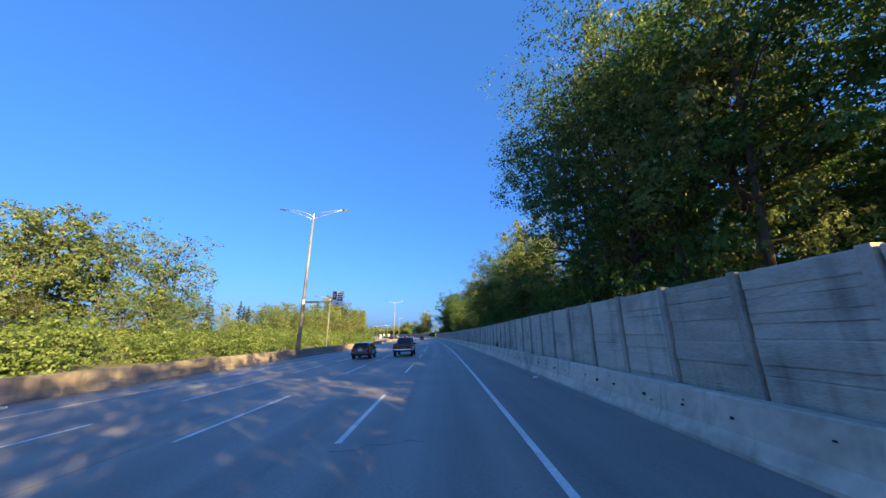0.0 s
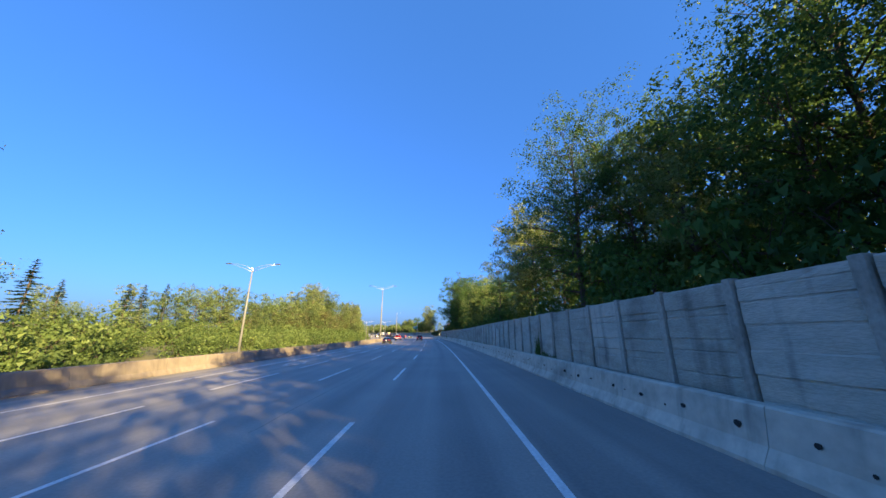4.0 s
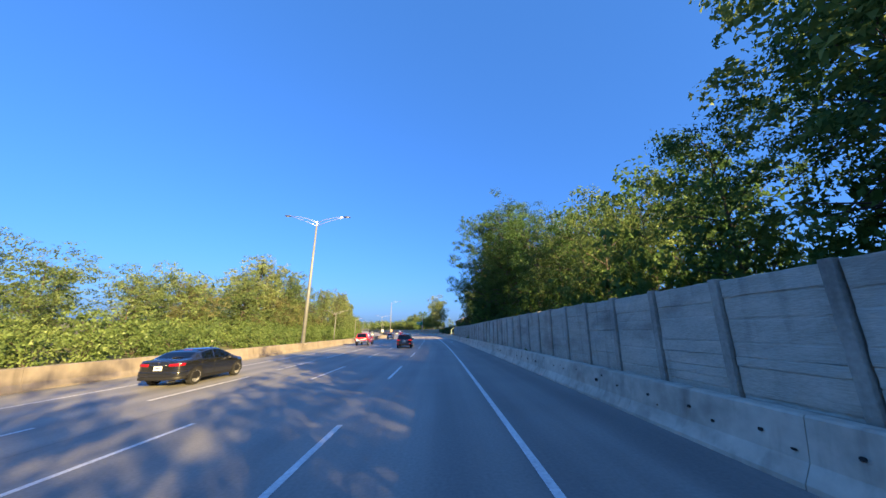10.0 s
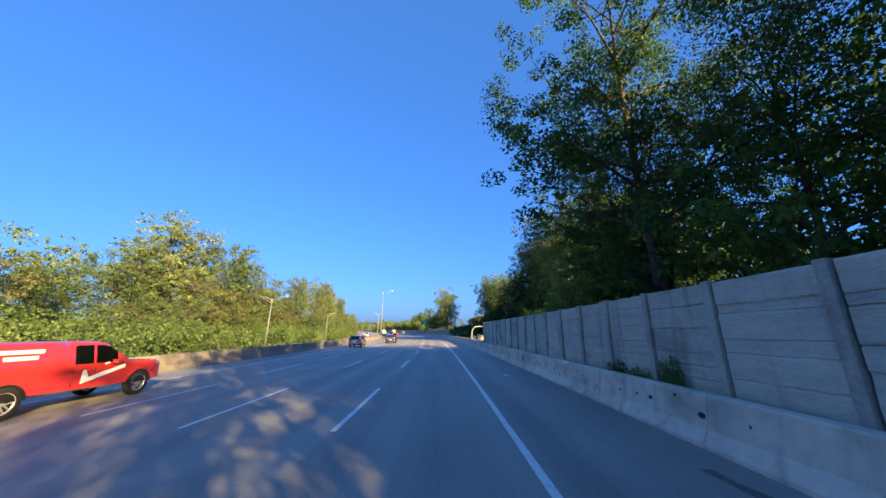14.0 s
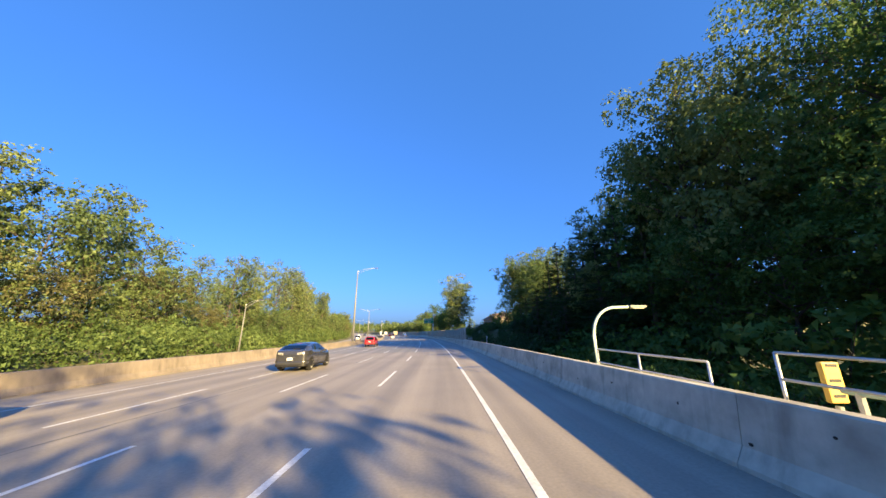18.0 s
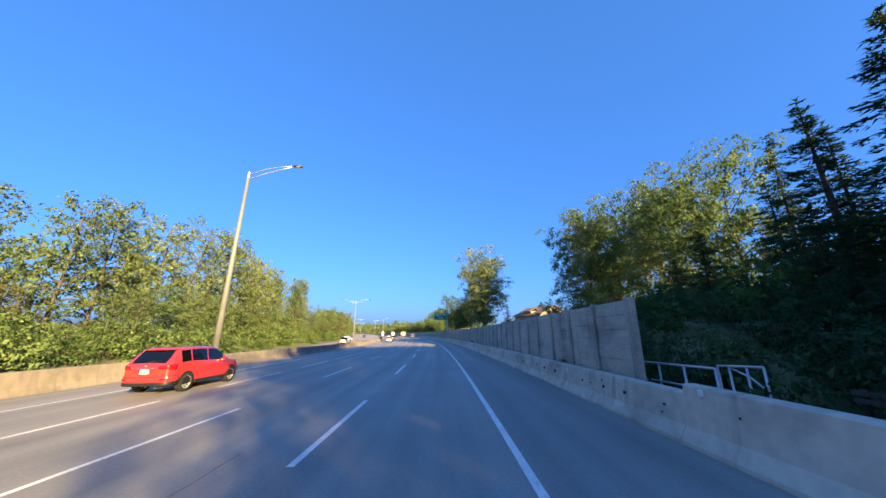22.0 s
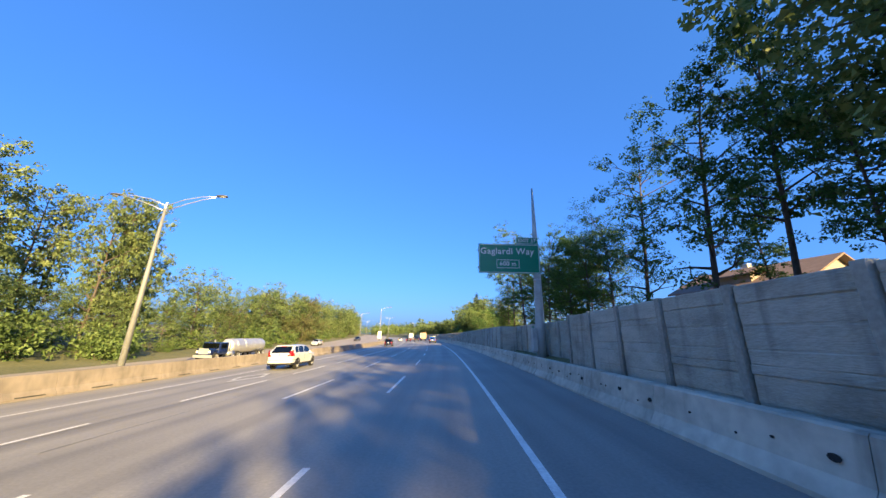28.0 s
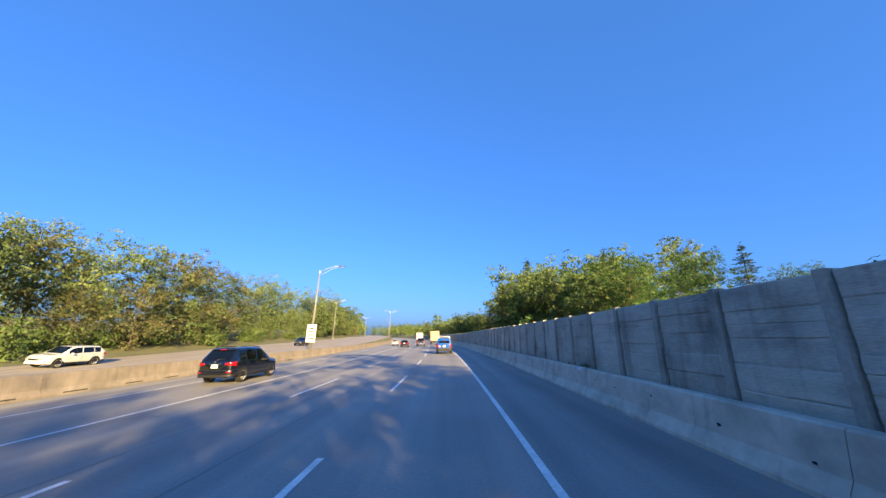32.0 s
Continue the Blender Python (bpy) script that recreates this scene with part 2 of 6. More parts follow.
def box(bm, x0, x1, y0, y1, z0, z1, bevel=0.0):
    r = bmesh.ops.create_cube(bm, size=1, matrix=Matrix.Translation(((x0 + x1) / 2, (y0 + y1) / 2, (z0 + z1) / 2)) @ Matrix.Diagonal((x1 - x0, y1 - y0, z1 - z0, 1)))
    if bevel:
        edges = list({e for v in r["verts"] for e in v.link_edges})
        bmesh.ops.bevel(bm, geom=edges, offset=bevel, segments=2, affect="EDGES", profile=0.6)
    return bm


def boxed(*a, **k):
    return box(bmesh.new(), *a, **k)


def tube(bm, points, radii, sides=8, cap=True):
    """A tapered pipe along points."""
    rings = []
    pts = [Vector(p) for p in points]
    for i, p in enumerate(pts):
        way = (pts[min(i + 1, len(pts) - 1)] - pts[max(i - 1, 0)]).normalized()
        q = way.to_track_quat("Z", "Y")
        r = radii[i] if isinstance(radii, (list, tuple)) else radii
        rings.append([bm.verts.new(p + q @ Vector((r * math.cos(2 * math.pi * k / sides), r * math.sin(2 * math.pi * k / sides), 0))) for k in range(sides)])
    for a, b in zip(rings, rings[1:]):
        for k in range(sides):
            bm.faces.new((a[k], a[(k + 1) % sides], b[(k + 1) % sides], b[k]))
    if cap:
        bm.faces.new(list(reversed(rings[0])))
        bm.faces.new(rings[-1])
    return bm


def ribbon(name, profile, s0, s1, step, mat, label="", kind="structure", category="", lift=None, uv=True, parent=None, closed=False):
    """A sheet swept along the road: profile is a list of (d, z), z above the banked plane."""
    ss = list(np.arange(s0, s1, step)) + [s1]
    verts, faces, uvs = [], [], []
    n = len(profile)
    for s in ss:
        for d, z in profile:
            p = on_road(s, d, z + (lift(s, d) if lift else 0))
            verts.append(p)
            uvs.append((d, s))
    m = n if closed else n - 1
    for i in range(len(ss) - 1):
        for k in range(m):
            a, b = i * n + k, i * n + (k + 1) % n
            faces.append((a, b, b + n, a + n))
    if closed:
        faces.append(tuple(range(n - 1, -1, -1)))
        faces.append(tuple(range((len(ss) - 1) * n, len(ss) * n)))
    me = bpy.data.meshes.new(name)
    me.from_pydata(verts, [], faces)
    if uv:
        layer = me.uv_layers.new(name="road")
        idx = np.empty(len(me.loops), dtype=np.int32)
        me.loops.foreach_get("vertex_index", idx)
        layer.data.foreach_set("uv", np.array(uvs, dtype=np.float32)[idx].ravel())
    me.materials.append(mat)
    ob = new(name, me)
    ob.parent = parent
    return tagged(ob, label, category, "", kind)

# ---------------------------------------------------------------- ground and roads
WALL_1, WALL_2 = 183.0, 241.54
PITCH = 1.9
WALL_D = 5.68


OPPOSITE = [(-400, -1.8), (280, -1.8), (330, -1.0), (354, -0.75), (394, -0.4), (436, 0.5), (520, 1.9), (800, 3.0)]


def smooth01(a, b, v):
    u = max(0.0, min(1.0, (v - a) / (b - a)))
    return u * u * (3 - 2 * u)


def land(s, d):
    """The ground's height above the level of the camera lane."""
    if d >= 5.1:
        bridge = smooth01(181, 186, s) * (1 - smooth01(240, 246, s))
        bankside = 0.45 + 2.2 * smooth01(6.2, 11, d) + 3.0 * smooth01(14, 60, d) + 6 * smooth01(60, 300, d)
        low = -2.8 + 2.2 * smooth01(16, 70, d) + 7 * smooth01(60, 300, d)
        near = 0.55 - 0.15 * (s > 183)
        z = bankside * (1 - bridge) + low * bridge
        if d < 6.0:
            z = near if not 184 < s < 241 else near + (low - near) * smooth01(5.2, 6.0, d)
        return z
    if d <= -16.3:
        flat = lerp(OPPOSITE, s)
        out = flat + 1.6 * smooth01(-36, -50, d) + 7 * smooth01(-80, -320, d)
        return out if d < -17 else -0.45 + (flat + 0.45) * smooth01(-16.3, -18, d)
    return -0.35


# one sheet of ground, fine along the road and coarse far out
ds = [-1500, -700, -350, -200, -120, -85, -70, -60, -54, -50, -46, -42, -38, -35, -30, -24, -18.5, -17.2, -16.3, -15.9, -12, -6, 0, 4.9, 5.24, 5.42, 5.68, 6.0, 6.6, 7.5, 8.5, 9.7, 11, 13, 16, 20, 26, 34, 46, 60, 90, 140, 220, 350, 700, 1500]
ss = [-390, -250, -150, -90, -60] + list(range(-40, 460, 4)) + list(range(460, 620, 10)) + [640, 700, 800, 950, 1200, 1500, 1900, 2190]
gv, gf = [], []
for s in ss:
    for d in ds:
        x, y = plan(s, d)
        wob = noise.noise((x * 0.05, y * 0.05, 3)) * (1.2 if d < -38 or d > 12 else 0.0) if abs(d) < 300 else 0
        zz = bank(s) * max(-16.5, min(8.0, d)) + land(s, d) + wob * 0.5
        gv.append((x, y, zz))
n = len(ds)
for i in range(len(ss) - 1):
    for k in range(n - 1):
        a = i * n + k
        gf.append((a, a + 1, a + n + 1, a + n))
me = bpy.data.meshes.new("ground")
me.from_pydata(gv, [], gf)
me.materials.append(SOIL)
me.polygons.foreach_set("use_smooth", [True] * len(me.polygons))
tagged(new("ground", me), "rough grass and dry soil beside the motorway", "ground", "", "structure")

across = [-16.0, -12.6, -9.06, -5.47, -3.7, -1.88, 0, 1.88, 3.4, 5.03]
ribbon("road", [(d, 0) for d in across], -300, 184.5, 3, ASPHALT, "grey asphalt motorway carriageway with worn lanes", category="road")
ribbon("road_bridge", [(d, 0) for d in across], 184.5, 226, 3, DECK, "pale concrete bridge deck of the motorway", category="road")
ribbon("road_beyond", [(d, 0) for d in across], 226, 900, 3, ASPHALT, "grey asphalt motorway carriageway beyond the bridge", category="road")
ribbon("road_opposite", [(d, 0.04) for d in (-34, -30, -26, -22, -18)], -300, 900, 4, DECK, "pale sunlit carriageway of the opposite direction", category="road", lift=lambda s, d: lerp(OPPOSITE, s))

# painted lines
marks = thing("lane_markings", "white painted edge lines and dashed lane lines", "road marking", kind="structure")
LIFT = 0.006


def stripe(name, d, w, s0, s1, parent=marks):
    return ribbon(name, [(d - w / 2, LIFT), (d + w / 2, LIFT)], s0, s1, 2.5, PAINT, kind="", parent=parent, uv=False)


stripe("edge_line", LINE_R, 0.14, -120, 620)
stripe("edge_line", LINE_L, 0.10, -120, 620)
stripe("lane_line", LINE_3, 0.13, 352, 620)
DASH, CYCLE, PHASE = 5.2, 12.2, 6.9
for k in range(-4, 46):
    a = PHASE + k * CYCLE
    stripe("dash", LINE_1, 0.13, a, a + DASH)
    shift = 0.4 if a < 200 else -0.8
    stripe("dash", LINE_2, 0.12, a + shift, a + shift + DASH)
# closer dashes along the car-pool lane
for k in range(-7, 41):
    a = 11.98 + k * 8.41
    stripe("dash", LINE_3, 0.12, a, a + 5.5)

# right-hand concrete barrier, higher on the bridge
FOOT = 4.95


def barrier_profile(d, side, h, w=0.2):
    """Sloped traffic face towards the lanes; side +1 has the lanes on its left."""
    return [(d, -0.05), (d, 0.07), (d + side * 0.13, 0.3), (d + side * 0.2, h - 0.03), (d + side * 0.23, h), (d + side * (0.23 + w), h), (d + side * (0.26 + w), h - 0.04), (d + side * (0.3 + w), -0.4)]


barrier = thing("barrier_right", "weathered cast concrete roadside barrier with dark drain holes", "barrier", kind="structure")
unit = 3.8
for k in range(-6, 150):
    a = k * unit
    high = 1.02 if 183 < a + 1 < 240 else 0.86
    ribbon("barrier_section", barrier_profile(FOOT, 1, high), a + 0.006, a + unit - 0.006, unit / 2, CONCRETE, kind="", parent=barrier, closed=True, uv=False)
hole = mesh_of("drain_hole", tube(bmesh.new(), [(-0.02, 0, 0), (0.012, 0, 0)], [0.055, 0.045], 8), DARK_HOLE)
rng = random.Random(5)
for k in range(-3, 300):
    a = k * 1.22 + 0.9
    if 184 < a < 240 or rng.random() < 0.3:
        continue
    ob = new("drain_hole", hole)
    ob.parent = barrier
    r = rng.choice((0.4, 0.55, 0.75, 0.95))
    ob.matrix_basis = Matrix.Translation(on_road(a + rng.uniform(-0.12, 0.12), FOOT + 0.148, 0.53 + rng.uniform(-0.03, 0.03))) @ Matrix.Rotation(heading(a), 4, "Z") @ Matrix.Diagonal((1, r * rng.uniform(0.9, 1.5), r, 1))

pit = mesh_of("surface_pit", tube(bmesh.new(), [(-0.015, 0, 0), (0.006, 0, 0)], [0.028, 0.018], 7), DARK_HOLE)
for k in range(230):
    a = -4 + k * 1.72 + rng.uniform(-0.6, 0.6)
    ob = new("surface_pit", pit)
    ob.parent = barrier
    f = rng.uniform(0.1, 0.9)
    ob.matrix_basis = Matrix.Translation(on_road(a, FOOT + 0.13 + 0.07 * f * 0.9, 0.3 + 0.5 * f)) @ Matrix.Rotation(heading(a), 4, "Z") @ Matrix.Diagonal((1, rng.uniform(0.5, 1.8), rng.uniform(0.5, 1.1), 1))

left = thing("barrier_left", "weathered concrete median barrier, partly shaded by trees", "barrier", kind="structure")
for k in range(-6, 120):
    a = k * 5.0
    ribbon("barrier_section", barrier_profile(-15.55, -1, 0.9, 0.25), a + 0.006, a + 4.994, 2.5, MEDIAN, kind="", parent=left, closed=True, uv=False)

slot = mesh_of("drain_slot", boxed(-0.03, 0.012, -0.46, 0.46, -0.035, 0.035, 0.01), DARK_HOLE)
for k in range(36):
    ob = new("drain_slot", slot)
    ob.parent = left
    ob.matrix_basis = road_pose(319.3 + 2.48 * k + 0.1 * math.sin(k * 2.3), -15.57, 0.09)

# sound wall: posts and board-marked panels


def panel_mesh(seed):
    """Courses of rough-sawn board marks, uneven in height and face, with open joints."""
    r = random.Random(seed)
    bm = bmesh.new()
    cuts = [0.0]
    while cuts[-1] < 3.2:
        cuts.append(cuts[-1] + r.choice((0.16, 0.24, 0.32, 0.4, 0.46)))
    cuts = [c * 3.4 / cuts[-1] for c in cuts]
    y0, y1, n = -PITCH / 2 + 0.05, PITCH / 2 - 0.125, 9
    for a, b in zip(cuts, cuts[1:]):
        off = r.uniform(-0.014, 0.014)
        gap = r.choice((0.002, 0.003, 0.005, 0.008, 0.013)) if seed % 3 else r.choice((0.006, 0.012, 0.018))
        rows = []
        for f in (0.0, 0.06, 0.5, 0.94, 1.0):
            z = a + gap + (b - a - 2 * gap) * f
            edge = 0.011 if f in (0.0, 1.0) else 0.0
            rows.append([bm.verts.new((-0.05 + off + edge + r.uniform(-0.007, 0.007), y0 + (y1 - y0) * k / n, z + (r.uniform(-0.009, 0.009) if edge else 0))) for k in range(n + 1)])
        for p, q in zip(rows, rows[1:]):
            for k in range(n):
                bm.faces.new((p[k + 1], p[k], q[k], q[k + 1]))
    box(bm, -0.034, 0.05, -PITCH / 2 + 0.05, PITCH / 2 - 0.12, 0, 3.395)
    return mesh_of("wall_panel", bm, BOARD)


PANELS = [panel_mesh(i) for i in range(12)]
_pb = boxed(-0.11, 0.09, -0.085, 0.085, 0, 3.43, bevel=0.015)
POST = mesh_of("wall_post", _pb, POSTC)


def post_line(anchors):
    """Posts through the anchors, evenly spread between each two."""
    out = []
    for a, b in zip(anchors, anchors[1:]):
        n = max(1, round((b - a) / 1.88))
        out += [a + (b - a) * k / n for k in range(n)]
    return out + [anchors[-1]]


def sound_wall(name, posts, label, niche=None):
    """Posts and panels; between the two ends of the niche the wall stands back."""
    wall = thing(name, label, "sound wall", kind="structure")
    r = random.Random(len(name) + int(posts[0]))

    def back(s):
        return 1.5 if niche and niche[0] - 0.1 < s < niche[1] + 0.1 else 0.0

    def top(s):
        return -0.49 + 0.05 * math.sin(s * 0.11) + 0.03 * math.sin(s * 0.037 + 1) - (0.09 if s > 200 else 0)
    for k, s in enumerate(posts):
        for off in {back(s - 0.2), back(s + 0.2)}:
            ob = new("wall_post", POST)
            ob.parent = wall
            ob.matrix_basis = Matrix.Translation(on_road(s, WALL_D + off, top(s))) @ Matrix.Rotation(heading(s), 4, "Z")
        if k + 1 < len(posts):
            mid, ln = (s + posts[k + 1]) / 2, posts[k + 1] - s
            ob = new("wall_panel", PANELS[r.choice((1, 2, 4, 5, 7, 8, 10, 11)) if mid < 96 or r.random() < 0.4 else r.randrange(12)])
            ob.parent = wall
            ob.matrix_basis = Matrix.Translation(on_road(mid, WALL_D + back(mid), top(mid) + r.uniform(-0.015, 0.015))) @ Matrix.Rotation(heading(mid), 4, "Z") @ Matrix.Diagonal((1, ln / PITCH, 1, 1))
    if niche:
        for s, side in ((niche[0], 1), (niche[1], -1)):
            ob = new("wall_panel", PANELS[3])
            ob.parent = wall
            ob.matrix_basis = Matrix.Translation(on_road(s, WALL_D + 0.76, top(s))) @ Matrix.Rotation(heading(s) + side * math.pi / 2, 4, "Z") @ Matrix.Diagonal((1, 0.8, 1, 1))
    return wall


sound_wall("wall_right", post_line([-30.4, 5.72, 25.34, 55.7, 65.24, 85.82, 95.12, 118.72, 130.28, 140.31, 150.13, WALL_1]), "grey board-marked concrete sound wall with upright posts")
NICHE = (325.24, 341.6)
sound_wall("wall_right_beyond", post_line([WALL_2, 249.68, 274.5, 315.31, NICHE[0], NICHE[1], 346.22, 361.21, 376.33, 560]), "grey board-marked concrete sound wall past the bridge", NICHE)

# ---------------------------------------------------------------- trees
def leaf_mesh(name, centres, normals, sizes, mat, rng, droop=0.0, along=None, slim=1.0):
    """Many single leaves, each a blade of its own."""
    n = len(centres)
    nn = normals / (np.linalg.norm(normals, axis=1, keepdims=True) + 1e-9)
    a = np.cross(nn, rng.normal(size=(n, 3))) if along is None else -along
    a /= np.linalg.norm(a, axis=1, keepdims=True) + 1e-9
    b = np.cross(nn, a) * slim
    b[:, 2] -= droop
    sz = sizes[:, None]
    v = np.empty((n, 3, 3), dtype=np.float32)
    v[:, 0] = centres - a * sz * 0.6
    v[:, 1] = centres + a * sz * 0.35 + b * sz * 0.42
    v[:, 2] = centres + a * sz * 0.45 - b * sz * 0.38
    me = bpy.data.meshes.new(name)
    me.vertices.add(n * 3)
    me.vertices.foreach_set("co", v.ravel())
    me.loops.add(n * 3)
    me.loops.foreach_set("vertex_index", np.arange(n * 3, dtype=np.int32))
    me.polygons.add(n)
    me.polygons.foreach_set("loop_start", np.arange(0, n * 3, 3, dtype=np.int32))
    me.update(calc_edges=True)
    me.materials.append(mat)
    return me


def clumps(rng, tips, radii, total, squash=0.75, leaf=(0.2, 0.36)):
    """Leaf places in sprays: small bunches on the rim of each branch tip's cloud, with gaps between them."""
    tips, radii = np.array(tips), np.array(radii)
    w = radii ** 2
    per = 9
    n = len(tips)
    dirs = rng.normal(size=(n, per, 3))
    dirs /= np.linalg.norm(dirs, axis=2, keepdims=True)
    hub = dirs * (radii[:, None] * rng.uniform(0.35, 1.0, (n, per)) ** 0.6)[:, :, None]
    hub[:, :, 2] *= squash
    hub += tips[:, None]
    size = (radii[:, None] * rng.uniform(0.26, 0.46, (n, per))).ravel()
    hub, out = hub.reshape(-1, 3), dirs.reshape(-1, 3)
    share = np.repeat(w, per) * rng.uniform(0.5, 1.4, n * per)
    pick = rng.choice(n * per, size=total, p=share / share.sum())
    off = rng.normal(size=(total, 3))
    off /= np.linalg.norm(off, axis=1, keepdims=True)
    r = rng.uniform(0.2, 1.0, total) ** 0.5
    place = off * (r * size[pick])[:, None]
    place[:, 2] *= 0.6
    c = hub[pick] + place
    nrm = out[pick] * 0.55 + off * 0.5 + rng.normal(size=(total, 3)) * 0.35 + np.array([0, 0, 0.35])
    return c, nrm, rng.uniform(leaf[0], leaf[1], total)


def broadleaf(name, label, h, spread, total, mat, seed, leaf=(0.2, 0.36), base=0.22, lean=0.06, open_crown=1.0, trunks=1, category="tree", stout=1.0):
    """A tree with tapered trunk, forking limbs and a crown of clumped leaves, its foot at the origin."""
    rng = np.random.default_rng(seed)
    root = thing(name, label, category)
    bm = bmesh.new()
    tips, radii = [], []
    for tr in range(trunks):
        lx, ly = rng.normal(size=2) * lean * (1 + 1.2 * (trunks > 1))
        foot = np.array([rng.normal() * 0.5, rng.normal() * 0.5, -0.6]) * (1 if trunks > 1 else 0.001) + np.array([0, 0, -0.6])
        k = 8
        hh = h * (1 if tr == 0 else rng.uniform(0.7, 0.95))
        pts = [foot + np.array([lx * hh * u * u + 0.12 * math.sin(u * 6 + seed), ly * hh * u * u + 0.12 * math.cos(u * 5 + seed), hh * 0.93 * u]) for u in np.linspace(0, 1, k)]
        r0 = (0.011 * hh + 0.05) * stout
        tube(bm, pts, [r0 * (1.25 - 0.25 * min(1, i)) * (1 - 0.88 * i / (k - 1)) for i in range(k)], 7, False)
        count = int(13 + hh * 0.9) if trunks == 1 else int(9 + hh * 0.5)
        for i in range(count):
            u = base + (0.97 - base) * (i + rng.uniform(0, 0.8)) / count
            f = u * (k - 1)
            a0 = pts[int(f)] + (pts[min(int(f) + 1, k - 1)] - pts[int(f)]) * (f - int(f))
            az = i * 2.4 + rng.normal() * 0.4
            shape = math.sin(math.pi * min(1, (u - base * 0.6) / (1.08 - base * 0.6))) ** 0.7
            ln = spread * (0.35 + 0.75 * shape) * rng.uniform(0.6, 1.15) / (1.25 if trunks > 1 else 1)
            rise = rng.uniform(0.25, 0.75) * (0.5 + u)
            way = np.array([math.cos(az), math.sin(az), rise])
            mid = a0 + way * ln * 0.5
            end = a0 + way * ln + np.array([0, 0, -0.12 * ln + rng.normal() * 0.3])
            rb = r0 * (1 - 0.85 * u) * 0.55 + 0.012
            tube(bm, [a0, mid, end], [rb, rb * 0.6, 0.012], 4, False)
            tips += [end, mid + rng.normal(size=3) * 0.35]
            radii += [ln * 0.42 * rng.uniform(0.7, 1.2) + 0.35, ln * 0.30 + 0.25]
            for _ in range(2 if leaf[1] < 0.5 else 1):
                e2 = mid + (end - mid) * rng.uniform(0.2, 0.8) + rng.normal(size=3) * ln * 0.28
                tube(bm, [mid, e2], [rb * 0.5, 0.01], 3, False)
                tips.append(e2)
                radii.append(ln * 0.27 * rng.uniform(0.7, 1.2) + 0.3)
    radii = [r * open_crown for r in radii]
    part("trunk", bm, BARK, root, smooth=True)
    c, nr, sz = clumps(rng, tips, radii, total, leaf=leaf)
    part("crown", leaf_mesh("crown", c, nr, sz, mat, rng, 0.15), None, root)
    return root


def conifer(name, label, h, spread, total, mat, seed, leaf=(0.22, 0.4)):
    """A conifer: straight tapering trunk, uneven boughs that droop and lift at the tip, flat hanging sprays of needles."""
    rng = np.random.default_rng(seed)
    root = thing(name, label, "tree")
    bm = bmesh.new()
    tube(bm, [(0, 0, -0.5), (0.05, 0, h * 0.5), (0, 0, h)], [0.018 * h, 0.01 * h, 0.012], 7, False)
    boughs = []
    z = 0.06 * h
    while z < h * 0.985:
        u = z / h
        reach = spread * (1 - u) ** 0.85 * (0.6 + 0.4 * min(1, u * 6))
        for k in range(5 if u < 0.85 else 4):
            ln = reach * rng.choice([rng.uniform(0.45, 0.75), rng.uniform(0.8, 1.2)]) + 0.14
            boughs.append((z + rng.normal() * 0.16, rng.uniform(0, 6.28), ln, u))
        z += h * (0.036 - 0.016 * u) * rng.uniform(0.7, 1.3)
    size = np.array([b[2] ** 1.35 + 0.15 for b in boughs])
    share = np.maximum(6, total * size / size.sum()).astype(int)
    cs, ns, sz, way_of = [], [], [], []
    for (z, az, ln, u), n in zip(boughs, share):
        out = np.array([math.cos(az), math.sin(az), 0])
        side = np.array([-out[1], out[0], 0])
        droop = rng.uniform(0.18, 0.42) * (1 - u) - 0.35 * max(0, u - 0.55)
        curve = lambda q: np.array([0, 0, z]) + np.outer(q, out) * ln + np.outer(-droop * ln * q * (1.45 - 0.7 * q * q), [0, 0, 1])
        tube(bm, list(curve(np.array([0, 0.5, 1.0]))), [0.035 * (1 - u) + 0.012, 0.02, 0.005], 3, False)
        q = rng.uniform(0.1, 1.0, n) ** 0.8
        twig = rng.integers(-6, 7, n) / 6.0
        wd = (0.3 + 0.7 * np.sin(np.pi * np.minimum(1, q * 0.9 + 0.05))) * ln * 0.26 + 0.05
        c = curve(q) + side * (twig * wd + rng.normal(size=n) * 0.04)[:, None]
        c[:, 2] -= np.abs(twig) * wd * 0.35 + rng.uniform(0, 0.22, n) * (1 - u)
        a = out * 0.75 + side * (np.sign(twig) * 0.55)[:, None] + rng.normal(size=(n, 3)) * 0.22
        a[:, 2] -= 0.35 - 0.5 * u
        cs.append(c)
        way_of.append(a)
        ns.append(rng.normal(size=(n, 3)) * 0.45 + np.array([0, 0, 0.9]))
        sz.append(rng.uniform(leaf[0], leaf[1], n))
    part("trunk", bm, BARK, root, smooth=True)
    part("crown", leaf_mesh("crown", np.vstack(cs), np.vstack(ns), np.concatenate(sz), mat, rng, 0.0, np.vstack(way_of), 0.42), None, root)
    return root


